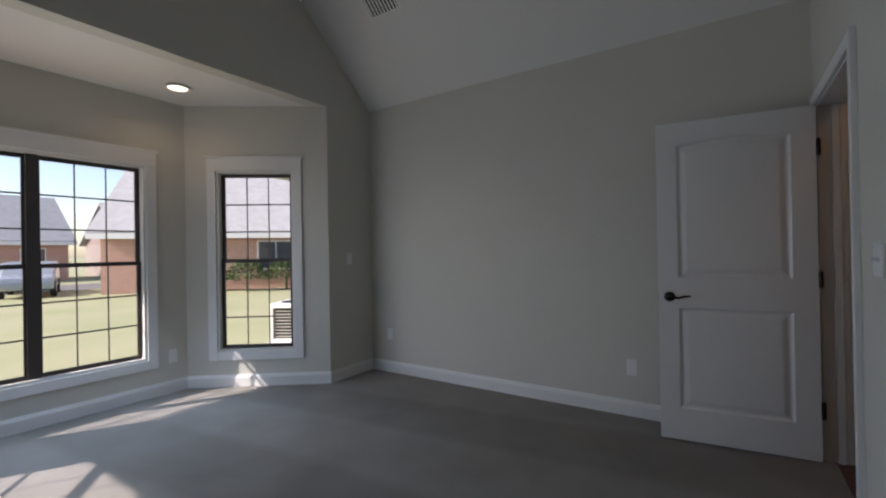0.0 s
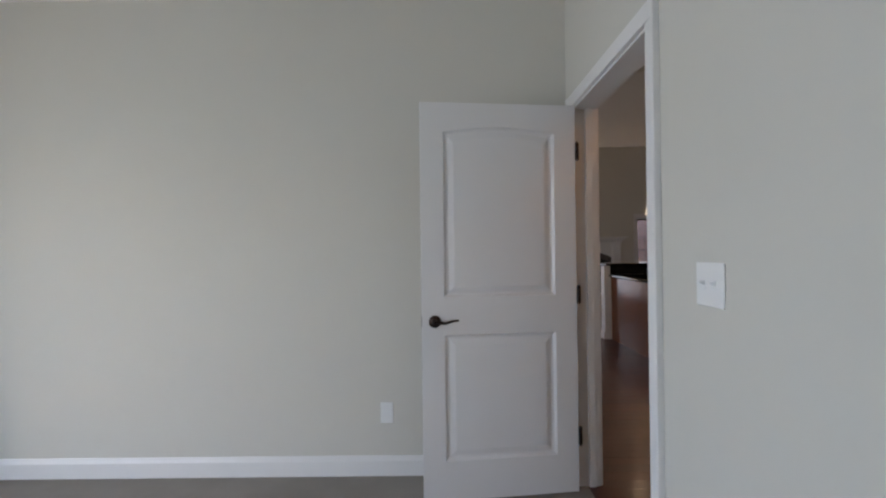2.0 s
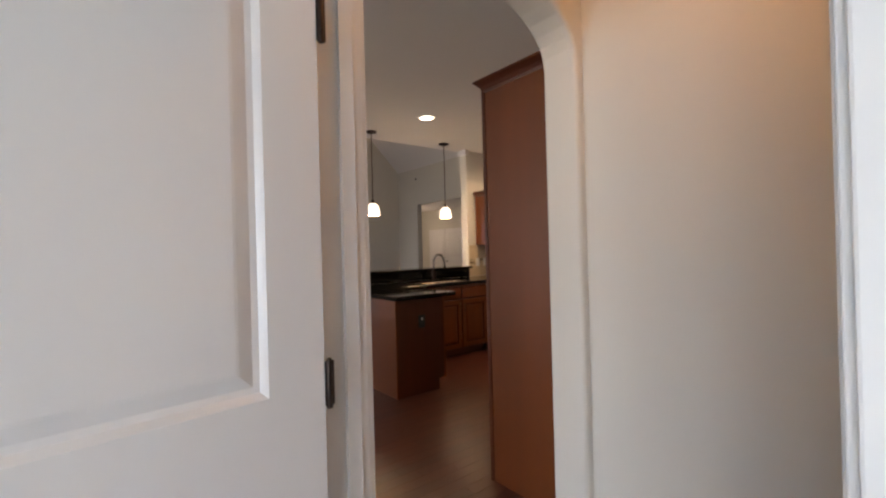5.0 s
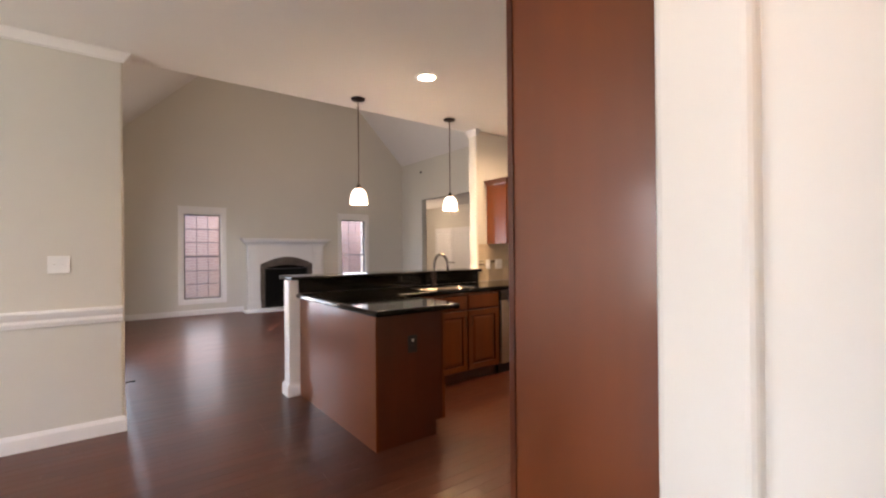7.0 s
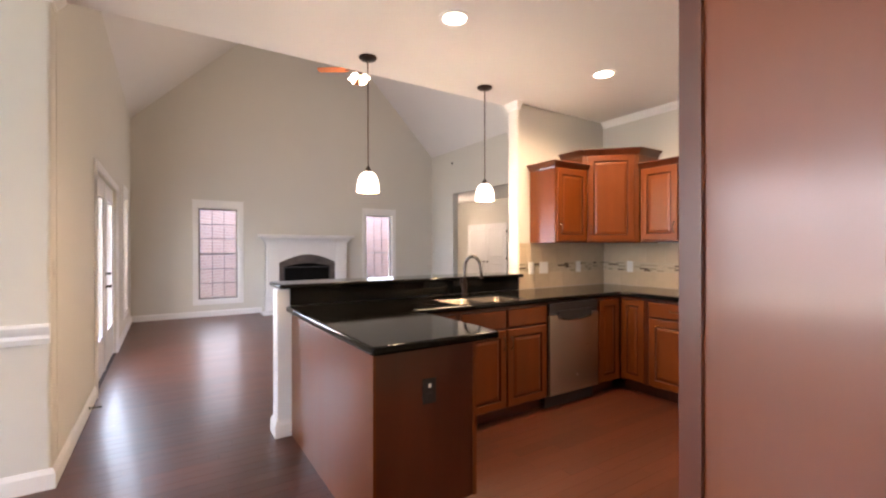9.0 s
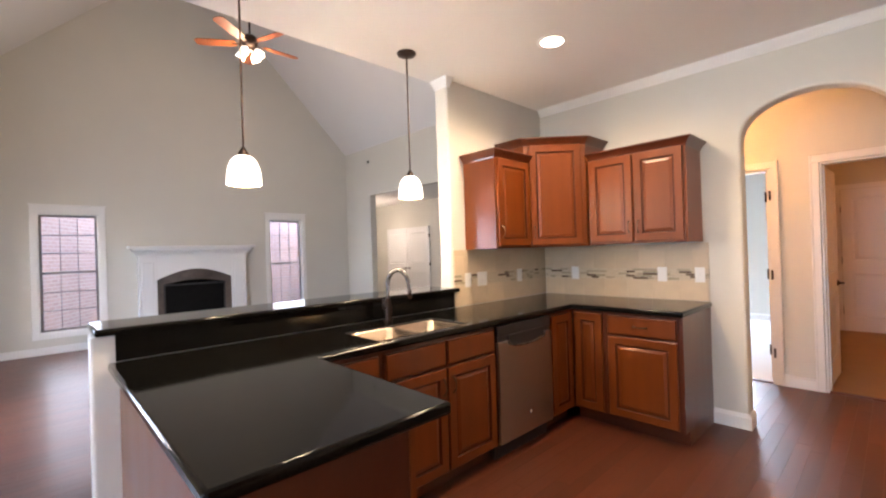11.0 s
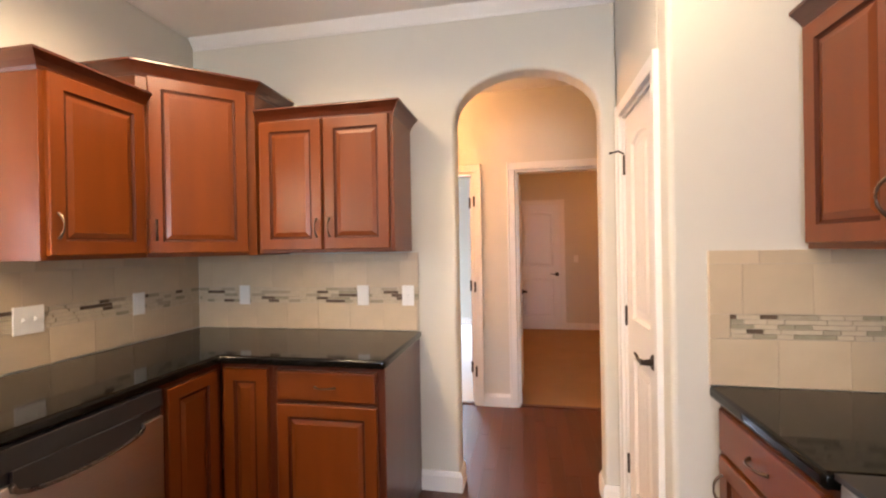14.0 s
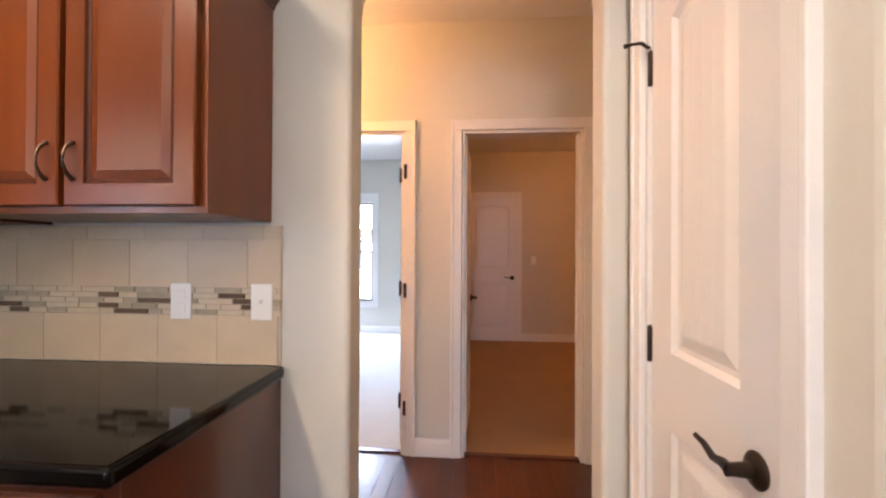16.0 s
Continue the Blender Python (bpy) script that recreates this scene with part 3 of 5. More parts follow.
def door_leaf(name, m, w, h, label, group="", handle=True, thick=.035, lever_side=1, second=False, flip=False, planks=False):
    """Two-panel leaf: hinge edge at local x 0, free edge at w, faces at y 0 and thick."""
    d = thing(name, m, label, "door", group)
    t = thick
    sx, top, lock, bot = .115, .12, .80, .20
    z_l1, z_l2 = .94, 1.08   # the lock rail
    panels = [(sx, w - sx, bot, z_l1 - .10, 0.0), (sx, w - sx, z_l2 - .05, h - top, .028)]
    bm = bmesh.new()
    # leaf: outer slab faces with panel cut-outs, made as stiles and rails
    box(bm, (0, 0, 0), (sx, t, h)), box(bm, (w - sx, 0, 0), (w, t, h))
    box(bm, (sx, 0, 0), (w - sx, t, bot)), box(bm, (sx, 0, panels[0][3]), (w - sx, t, panels[1][2]))
    ring = panel_ring(*panels[1][:4], 0, panels[1][4])
    arc = [(p[0], p[2]) for p in ring[2:]]
    prism(bm, [(w - sx, h), *arc, (sx, h)], "y", 0, t)
    part("leaf", bm, M_DOOR, d)
    for x0, x1, z0, z1, arch in panels:
        bm = bmesh.new()
        for face, sg in ((0, 1), (t, -1)):
            rings = []
            for ins, dep in ((-.001, .0005), (.004, .004), (.012, .011), (.024, .012), (.050, .004), (.056, .003)):
                rings.append(panel_ring(x0 + ins, x1 - ins, z0 + ins, z1 - ins, face + sg * dep, arch))
            vs = [[bm.verts.new(p) for p in r] for r in rings]
            n = len(vs[0])
            for a, b in zip(vs, vs[1:]):
                for i in range(n):
                    bm.faces.new((a[i], a[(i + 1) % n], b[(i + 1) % n], b[i]))
            bm.faces.new(vs[-1])
        part("panel", bm, M_DOOR, d)
        if planks:
            for k in (1, 2, 3):
                u = x0 + .06 + (x1 - x0 - .12) * k / 4
                part("groove", boxes(((u - .002, .0022, z0 + .06), (u + .002, .0040, z1 - .06 - arch))), M_DOOR, d)
    if handle:
        hx, hz = w - .065, .91
        for face, sg in ((0, -1), (t, 1)):
            bm = bmesh.new()
            lathe(bm, [(.031, 0), (.032, .004), (.026, .010), (.014, .014), (.011, .045), (.012, .052)], 20)
            bmesh.ops.rotate(bm, verts=bm.verts, cent=(0, 0, 0), matrix=Matrix.Rotation(radians(90 if sg < 0 else -90), 3, 'X'))
            bmesh.ops.translate(bm, verts=bm.verts, vec=(hx, face, hz))
            rose = smooth(part("handle_rose", bm, M_BRONZE, d, "dark bronze door handle"))
            y = face + sg * .046
            lev = [(hx, y, hz), (hx - .02, y, hz + .002), (hx - .05, y, hz - .004), (hx - .085, y, hz + .008), (hx - .115, y, hz + .010)]
            smooth(part("lever", tube(bmesh.new(), lev, [.010, .009, .007, .006, .005]), M_BRONZE, rose))
        part("latch_plate", boxes(((w - .001, .006, hz - .028), (w + .0015, t - .006, hz + .028))), M_NICKEL, d)
    for z in (.29, 1.03, 1.78):
        hf = 0 if flip else t
        bm = boxes(((-.020, hf - .003, z - .045), (.0, hf + .003, z + .045)), ((-.002, .002, z - .045), (.0005, t - .002, z + .045)))
        hg = part("hinge", bm, M_BRONZE, d, "dark bronze hinge")
        smooth(part("hinge_pin", lathe(bmesh.new(), [(.006, -.050), (.0065, -.045), (.0065, .045), (.004, .052)], 10, (-.008, hf + (-.004 if flip else .004), z)), M_BRONZE, hg))
    return d


# bedroom door, opened into the room
ha = math.atan2(.247 - .340, -.572 - .228)
door_leaf("bedroom_door", Matrix.Translation((.228, .340, .012)) @ Matrix.Rotation(ha, 4, 'Z'), .813, 2.02, "open white two-panel bedroom door with dark lever handle", lever_side=-1)
# pantry door, closed: hinges at the far end
door_leaf("pantry_door", Matrix.Translation((5.211, 1.568, .010)) @ Matrix.Rotation(math.pi, 4, 'Z'), .508, 2.005,
          "closed narrow white pantry door with dark lever handle", planks=True, flip=True)
pd = bpy.data.objects["pantry_door"]
st = part("door_stop", tube(bmesh.new(), [(-.008, -.004, 1.835), (-.004, -.03, 1.85), (.0, -.055, 1.845), (.0, -.075, 1.84)], [.005, .005, .004, .007], 8), M_BRONZE, pd, "dark hinge-pin door stop")
door_leaf("utility_far_door", Matrix.Translation((10.292, 2.24, .010)) @ Matrix.Rotation(-math.pi / 2, 4, 'Z') @ Matrix.Translation((0, -.035, 0)), .745, 2.07,
          "closed white two-panel door across the utility room")
# two leaves standing open inside the rooms behind the second hall
utility_leaf = door_leaf("room_door", Matrix.Translation((6.812, 2.127, .012)) @ Matrix.Rotation(radians(-2), 4, 'Z'), .71, 2.02, "open white two-panel door swung into the utility room")
bedroom_leaf = door_leaf("room_door", Matrix.Translation((6.83, 2.52, .012)) @ Matrix.Rotation(radians(2), 4, 'Z'), .72, 2.02, "open white two-panel door swung into the carpeted bedroom")
for z in (.29, 1.03, 1.78):
    rounded(part("jamb_hinge", boxes(((-.105, -.0045, z - .045), (-.070, -.0015, z + .045))), M_BRONZE, utility_leaf, "dark bronze hinge"), .001)
    rounded(part("jamb_hinge", boxes(((-.158, -.022, z - .045), (-.134, -.004, z + .045))), M_BRONZE, bedroom_leaf, "dark bronze hinge"), .003)
for k in (0, 1):
    door_leaf("closet_door", Matrix.Translation((9.192, 12.0 - k * 1.84, .01)) @ Matrix.Rotation(-math.pi / 2, 4, 'Z') @ (Matrix.Translation((0, -.035, 0)) if not k else Matrix.Rotation(math.pi, 4, 'Z')), .91, 2.03,
              "white double closet door in the foyer", "foyer double door")


def french_door(m, w, h, hand):
    d = thing("patio_door", m, "white glazed patio door with full-length glass", "door", "pair of patio doors")
    s, b, t, g0 = .19, .385, .045, 1.84
    part("leaf", boxes(((0, 0, 0), (s, t, h)), ((w - s, 0, 0), (w, t, h)), ((s, 0, 0), (w - s, t, b)), ((s, 0, g0), (w - s, t, h))), M_DOOR, d)
    bead = boxes(((s - .02, -.010, b - .02), (s + .006, .001, g0 + .02)), ((w - s - .006, -.010, b - .02), (w - s + .02, .001, g0 + .02)),
                 ((s + .006, -.010, b - .02), (w - s - .006, .001, b + .006)), ((s + .006, -.010, g0 - .006), (w - s - .006, .001, g0 + .02)))
    rounded(part("glazing_bead", bead, M_DOOR, d), .003)
    g = part("pane", boxes(((s, .018, b), (w - s, .026, g0))), M_GLASS, d)
    g.visible_shadow = False
    if not hand:
        rounded(part("astragal", boxes(((w - .02, -.012, 0), (w + .012, -.001, h))), M_DOOR, d), .003)
        return d
    for z, r in ((.895, .03), (1.035, .026)):
        bm = lathe(bmesh.new(), [(r, 0), (r, .006), (.012, .012), (.012, .04), (r * .55, .045), (r * .5, .055)], 16)
        bmesh.ops.rotate(bm, verts=bm.verts, cent=(0, 0, 0), matrix=Matrix.Rotation(radians(90), 3, 'X'))
        bmesh.ops.translate(bm, verts=bm.verts, vec=(.075, 0, z))
        k = smooth(part("handle_rose" if z < 1 else "deadbolt", bm, M_BRONZE, d, "dark bronze door hardware"))
        if z < 1:
            smooth(part("lever", tube(bmesh.new(), [(.075, -.045, z), (.11, -.048, z + .002), (.16, -.046, z - .004), (.195, -.044, z + .004)], [.010, .009, .007, .006]), M_BRONZE, k))
    return d


french_door(facing((WX - .03, 5.915, .01), (WX - .03, 20)), .93, 2.03, False)
french_door(facing((WX - .03, 6.855, .01), (WX - .03, 20)), .93, 2.03, True)

# ---- kitchen ----


def slab(name, cells, xs, ys, z0, z1, material, label, category, edge=.012):
    """A level slab made of the grid cells for which cells(x, y) holds."""
    bm = bmesh.new()
    vs = {}

    def v(i, j, z):
        if (i, j, z) not in vs:
            vs[i, j, z] = bm.verts.new((xs[i], ys[j], z))
        return vs[i, j, z]

    def on(i, j):
        return 0 <= i < len(xs) - 1 and 0 <= j < len(ys) - 1 and cells((xs[i] + xs[i + 1]) / 2, (ys[j] + ys[j + 1]) / 2)
    for i in range(len(xs) - 1):
        for j in range(len(ys) - 1):
            if on(i, j):
                for z in (z0, z1):
                    bm.faces.new((v(i, j, z), v(i + 1, j, z), v(i + 1, j + 1, z), v(i, j + 1, z)))
                for di, dj, a, b in ((-1, 0, (i, j), (i, j + 1)), (1, 0, (i + 1, j), (i + 1, j + 1)), (0, -1, (i, j), (i + 1, j)), (0, 1, (i, j + 1), (i + 1, j + 1))):
                    if not on(i + di, j + dj):
                        bm.faces.new((v(*a, z0), v(*b, z0), v(*b, z1), v(*a, z1)))
    bmesh.ops.dissolve_limit(bm, angle_limit=.01, verts=bm.verts, edges=bm.edges)
    ob = solid(name, bm, material, label, category)
    b = ob.modifiers.new("edges", 'BEVEL')
    b.width, b.segments, b.limit_method, b.angle_limit = edge, 4, 'ANGLE', radians(50)
    return smooth(ob)


def in_counter(x, y):
    if 2.90 < x < 3.55 and 3.53 < y < 3.86:
        return False
    return (x < 2.52 and y > 2.615) or y > 3.455 or (x > 4.68 and y > 2.66)


slab("countertop", in_counter, [1.845, 2.52, 2.90, 3.55, 4.68, 5.346], [2.615, 2.66, 3.455, 3.53, 3.86, 4.108], .875, .915, M_GRAN,
     "polished black granite countertop over the cherry cabinets", "countertop")
slab("breakfast_bar", lambda x, y: True, [1.80, 4.075], [4.085, 4.455], 1.035, 1.068, M_GRAN, "raised polished black granite bar top on a white knee wall", "countertop")
rounded(solid("bar_splash", boxes(((1.875, 4.109, .9155), (4.028, 4.129, 1.0345))), M_GRAN, "black granite upstand between counter and bar", "upstand"), .002)
slab("range_side_countertop", lambda x, y: True, [3.95, 4.521], [.834, 1.466], .875, .915, M_GRAN, "short black granite countertop beside the range", "countertop")


def raised_front(name, x0, x1, z0, z1, y, parent, frame=.055, material=None):
    """A raised-panel front whose face lies at y, towards -y."""
    m = material or M_CHERRY
    bm = bmesh.new()
    rings = []
    small = min(x1 - x0, z1 - z0) < .2
    f = .018 if small and (z1 - z0) < .2 else frame
    seq = ((0, 0), (0, -.018), (.004, -.0215), (f, -.0215), (f + .004, -.015), (f + .009, -.013), (f + .014, -.013), (f + .034, -.0195), (f + .037, -.0195))
    if f == .018:
        seq = ((0, 0), (0, -.016), (.006, -.0205), (.012, -.0215), (.018, -.0215))
    for ins, dy in seq:
        rings.append([(x0 + ins, y + dy, z0 + ins), (x1 - ins, y + dy, z0 + ins), (x1 - ins, y + dy, z1 - ins), (x0 + ins, y + dy, z1 - ins)])
    ob = part(name, loops(bm, rings), m, parent)
    ob.data.materials.append(M_GLAZE)
    for k in ((3, 4, 5) if f != .018 else (1,)):
        for i in range(4):
            ob.data.polygons[4 * k + i].material_index = 1
    return ob


def pull(parent, x, y, z, vertical=True, length=.095):
    h = length / 2
    pts = []
    for i in range(9):
        u = -1 + 2 * i / 8
        o = -.026 * (1 - abs(u) ** 2.6) - .002
        pts.append((x, y + o, z + u * h) if vertical else (x + u * h, y + o, z))
    smooth(part("handle", tube(bmesh.new(), pts, [.0065, .005, .0042, .004, .004, .004, .0042, .005, .0065], 8), M_PULL, parent, "dark antique arched pull"))


def base_cabinet(m, w, d, label, fronts, group="kitchen base cabinets", h=.873, open_top=False):
    """fronts: (kind, x0, x1, z0, z1, pull place)."""
    c = thing("base_cabinet", m, label, "cabinet", group)
    upper = [((0, 0, .66), (w, .02, h))] if open_top else []
    rounded(part("body", boxes(((0, 0, .10), (w, d, .66 if open_top else h)), *upper), M_CHERRY_SHADED, c), .0015)
    part("toe_kick", boxes(((.0, .075, 0), (w, d, .0995))), M_CHERRY_SHADED, c)
    for kind, x0, x1, z0, z1, where in fronts:
        f = raised_front(kind, x0, x1, z0, z1, 0, c)
        if where == "top":
            pull(f, (x0 + x1) / 2, -.0215, (z0 + z1) / 2, False)
        elif where == "left":
            pull(f, x0 + .03, -.0215, z1 - .10)
        elif where == "right":
            pull(f, x1 - .03, -.0215, z1 - .10)
    return c


def upper_cabinet(m, w, d, h, label, doors, crown_ends, group="kitchen wall cabinets"):
    c = thing("wall_cabinet", m, label, "cabinet", group)
    rounded(part("body", boxes(((0, 0, 0), (w, d, h))), M_CHERRY, c), .0015)
    for x0, x1, where in doors:
        f = raised_front("door", x0, x1, .018, h - .018, 0, c)
        pull(f, x0 + .028 if where == "left" else x1 - .028, -.0215, .13)
    path = ([(0, d)] if crown_ends[0] else []) + [(0, 0), (w, 0)] + ([(w, d)] if crown_ends[1] else [])
    part("crown_moulding", sweep(bmesh.new(), path, CABCROWN(h)), M_CHERRY_SHADED, c)
    return c


def CABCROWN(h):
    return [(-.004, h - .020), (.004, h - .020), (.008, h - .006), (.022, h + .014), (.038, h + .030), (.046, h + .036), (.046, h + .046), (-.004, h + .046)]


R90 = Matrix.Rotation(-math.pi / 2, 4, 'Z')
# run below the bar, facing the cook
base_cabinet(Matrix.Translation((2.43, 3.48, 0)), .435, .62, "cherry base cabinet with drawer in the inner corner",
             [("drawer_front", .03, .415, .715, .853, ""), ("door", .03, .415, .115, .70, "right")])
base_cabinet(Matrix.Translation((2.867, 3.48, 0)), .883, .62, "cherry sink base cabinet with two doors",
             [("drawer_front", .02, .435, .715, .853, ""), ("drawer_front", .45, .865, .715, .853, ""), ("door", .02, .435, .115, .70, "right"), ("door", .45, .865, .115, .70, "left")], open_top=True)
base_cabinet(Matrix.Translation((4.372, 3.48, 0)), .348, .62, "narrow cherry corner cabinet beside the dishwasher", [("door", .02, .30, .115, .853, "")])
base_cabinet(Matrix.Translation((4.72, 3.478, 0)) @ R90, .268, .625, "narrow cherry corner cabinet with raised panel", [("door", .022, .248, .115, .853, "")])
base_cabinet(Matrix.Translation((4.72, 3.208, 0)) @ R90, .535, .625, "cherry base cabinet with one drawer and one door",
             [("drawer_front", .025, .50, .715, .853, "top"), ("door", .025, .50, .115, .70, "")])
# peninsula leg with plain back and end panels
pen = thing("peninsula_cabinet", Matrix.Translation((1.888, 2.70, 0)), "cherry peninsula cabinet with plain end panels and black outlet", "cabinet")
rounded(part("body", boxes(((.012, .012, .10), (.542, 1.428, .873)), ((.012, .012, 0), (.47, 1.428, .0995))), M_CHERRY_SHADED, pen), .002)
part("back_panel", boxes(((0, .0, .0), (.011, 1.428, .873))), M_PANEL, pen, "plain cherry side panel")
# end turned from the window: its shade is in the darker wood colour
part("end_panel", boxes(((.0115, 0, .0), (.468, .011, .873)), ((.468, 0, .10), (.542, .011, .873))), M_CHERRY_SHADED, pen, "plain cherry end panel with shade in its colour")
part("corner_strip", boxes(((.528, -.006, .10), (.548, 0, .873))), M_CHERRY, pen)
part("corner_strip", boxes(((-.004, -.004, .0), (.010, -.0002, .873))), M_CHERRY, pen)
ob = thing("outlet", pose(2.165, 2.70, .66), "black duplex outlet on the peninsula end", "outlet")
rounded(part("plate", boxes(((-.036, -.006, -.058), (.036, 0, .058))), M_BLACK, ob), .003)
for dz in (-.024, .024):
    smooth(part("socket", boxes(((-.016, -.0085, dz - .014), (.016, -.006, dz + .014))), M_BLACK, ob))
part("sticker", boxes(((-.008, -.0092, .016), (.008, -.0086, .034))), M_PLATE, ob)

# dishwasher
dw = thing("dishwasher", pose(3.754, 3.45, 0), "stainless steel dishwasher with black control strip", "dishwasher")
rounded(part("door", boxes(((.004, .0, .11), (.606, .028, .765))), M_STEEL, dw), .006)
rounded(part("control_panel", boxes(((.004, .004, .80), (.606, .03, .868)), ((.004, .012, .765), (.606, .03, .80))), M_BLACK, dw), .003)
bm = bmesh.new()
arc = [(.305 - .20 * math.cos(math.pi * i / 16), .772 - .050 * math.sin(math.pi * i / 16) ** .7) for i in range(17)]
prism(bm, [*arc, (.505, .802), (.105, .802)], "y", -.004, .010)
part("pocket_handle", bm, M_BLACK, dw)
bm = bmesh.new()
prism(bm, [*arc, *[(.305 + (x - .305) * 1.05, z - .010) for x, z in reversed(arc)]], "y", -.014, .004)
rounded(part("handle_lip", bm, M_NICKEL, dw, "bright steel lip"), .002)
part("toe_kick", boxes(((.004, .06, .0), (.606, .08, .108))), M_BLACK, dw)
badge = smooth(part("badge", lathe(bmesh.new(), [(.011, 0), (.011, .003), (.009, .004)], 16), M_PLATE, dw))
badge.matrix_local = pose(.33, -.0002, .245, 90)
part("tub", boxes(((.01, .031, .11), (.60, .60, .868))), M_BLACK, dw)

# sink
sink = thing("sink", pose(0, 0, 0), "double bowl stainless steel sink set under the granite", "sink")


def rrect(x0, x1, y0, y1, z, r, n=5):
    pts = []
    for cx, cy, a in ((x1 - r, y1 - r, 0), (x0 + r, y1 - r, 90), (x0 + r, y0 + r, 180), (x1 - r, y0 + r, 270)):
        for i in range(n + 1):
            t = radians(a + 90 * i / n)
            pts.append((cx + r * math.cos(t), cy + r * math.sin(t), z))
    return pts


for x0, x1 in ((2.903, 3.214), (3.216, 3.547)):
    rings = [rrect(x0, x1, 3.534, 3.857, .900, .035), rrect(x0 + .003, x1 - .003, 3.537, 3.854, .904, .035), rrect(x0 + .008, x1 - .008, 3.542, 3.849, .898, .035),
             rrect(x0 + .014, x1 - .014, 3.548, 3.843, .74, .05), rrect(x0 + .05, x1 - .05, 3.58, 3.81, .72, .04)]
    outer = [rrect(x0, x1, 3.534, 3.857, .69, .035)]
    smooth(part("bowl", loops(bmesh.new(), outer + rings), M_SINK, sink), 60)
    smooth(part("drain", lathe(bmesh.new(), [(.045, 0), (.045, .003), (.03, .004), (.028, -.004)], 20, ((x0 + x1) / 2, 3.70, .7205)), M_NICKEL, sink))

fau = thing("faucet", pose(3.30, 4.0, .915), "dark bronze gooseneck faucet with side lever", "faucet")
smooth(part("base", lathe(bmesh.new(), [(.030, 0), (.031, .006), (.024, .012), (.022, .03), (.026, .06), (.024, .10), (.018, .13), (.016, .15)], 20), M_BRONZE, fau))
arcpts = [(0, 0, .13), (.0, 0, .22)] + [(.045 * (1 - math.cos(math.pi * i / 10)), -.055 * (1 - math.cos(math.pi * i / 10)), .23 + .105 * math.sin(math.pi * i / 10)) for i in range(11)] + [(.092, -.112, .19)]
smooth(part("spout", tube(bmesh.new(), arcpts, [.015] * (len(arcpts) - 1) + [.016], 12), M_NICKEL, fau), 60)
smooth(part("spray_head", tube(bmesh.new(), [(.092, -.112, .20), (.094, -.114, .16), (.095, -.115, .145)], [.017, .018, .014], 12), M_BRONZE, fau))
lev = part("lever", tube(bmesh.new(), [(-.018, 0, .085), (-.045, -.01, .092), (-.05, -.012, .12), (-.046, -.015, .165)], [.010, .010, .007, .006], 10), M_BRONZE, fau)
smooth(lev)

# wall cabinets
upper_cabinet(Matrix.Translation((4.195, 3.80, 1.37)), .450, .328, .72, "cherry wall cabinet with one raised-panel door", [(.02, .43, "left")], (True, False))
upper_cabinet(Matrix.Translation((5.015, 3.462, 1.378)) @ R90, .752, .333, .712, "cherry wall cabinet with two raised-panel doors", [(.02, .368, "right"), (.384, .732, "left")], (False, True))
cc = thing("wall_cabinet", pose(0, 0, 1.37), "taller diagonal cherry corner wall cabinet", "cabinet", "kitchen wall cabinets")
CP = [(5.347, 4.127), (4.648, 4.127), (4.648, 3.852), (5.018, 3.482), (5.347, 3.482)]
rounded(part("body", prism(bmesh.new(), CP, "z", 0, .88), M_CHERRY, cc), .0015)
L = math.hypot(.37, .37)
dgm = Matrix.Translation((4.648, 3.852, 0)) @ Matrix.Rotation(-math.pi / 4, 4, 'Z')
f = raised_front("door", .045, L - .045, .018, .862, 0, cc)
f.matrix_local = dgm
pull(f, .075, -.0215, .13)
part("crown_moulding", sweep(bmesh.new(), [(4.648, 4.127), (4.648, 3.852), (5.018, 3.482), (5.347, 3.482)], CABCROWN(.88)), M_CHERRY_SHADED, cc)

# tall cabinet at the hall arch
tall = thing("tall_cabinet", pose(1.59, .692, 0), "tall cherry cabinet with a plain side panel", "cabinet")
part("body", boxes(((.012, 0, .10), (.62, .515, 2.21)), ((.012, 0, 0), (.62, .45, .0995))), M_CHERRY_SHADED, tall)
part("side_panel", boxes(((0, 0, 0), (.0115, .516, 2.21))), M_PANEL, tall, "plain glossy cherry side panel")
part("face_strip", boxes(((-.006, .516, .0), (.03, .538, 2.21))), M_CHERRY_SHADED, tall)
for z0, z1 in ((.115, 1.20), (1.22, 2.19)):
    f = raised_front("door", -.60, -.04, z0, z1, 0, tall)
    f.matrix_local = Matrix.Translation((0, .5165, 0)) @ Matrix.Rotation(math.pi, 4, 'Z')
part("crown_moulding", sweep(bmesh.new(), [(.62, .52), (0, .52), (0, 0)], [(o, z) for o, z in CABCROWN(2.21)]), M_CHERRY_SHADED, tall)

# range side: base unit, range and wall cabinet facing the peninsula
RB = Matrix.Rotation(math.pi, 4, 'Z')
base_cabinet(Matrix.Translation((4.521, 1.43, 0)) @ RB, .566, .59, "cherry base cabinet with one drawer beside the range",
             [("drawer_front", .035, .54, .715, .853, "top"), ("door", .035, .54, .115, .70, "left")])
upper_cabinet(Matrix.Translation((4.521, 1.165, 1.37)) @ RB, .77, .33, .72, "cherry wall cabinet beside the pantry corner", [(.02, .375, "right"), (.39, .75, "left")], (False, True))
rg = thing("range", Matrix.Translation((3.948, 1.45, 0)) @ RB, "stainless steel range with bar handle", "range")
rounded(part("oven_body", boxes(((.002, .03, .08), (.756, .62, .905))), M_STEEL, rg), .004)
rounded(part("oven_door", boxes(((.01, 0, .22), (.748, .029, .80))), M_STEEL, rg), .006)
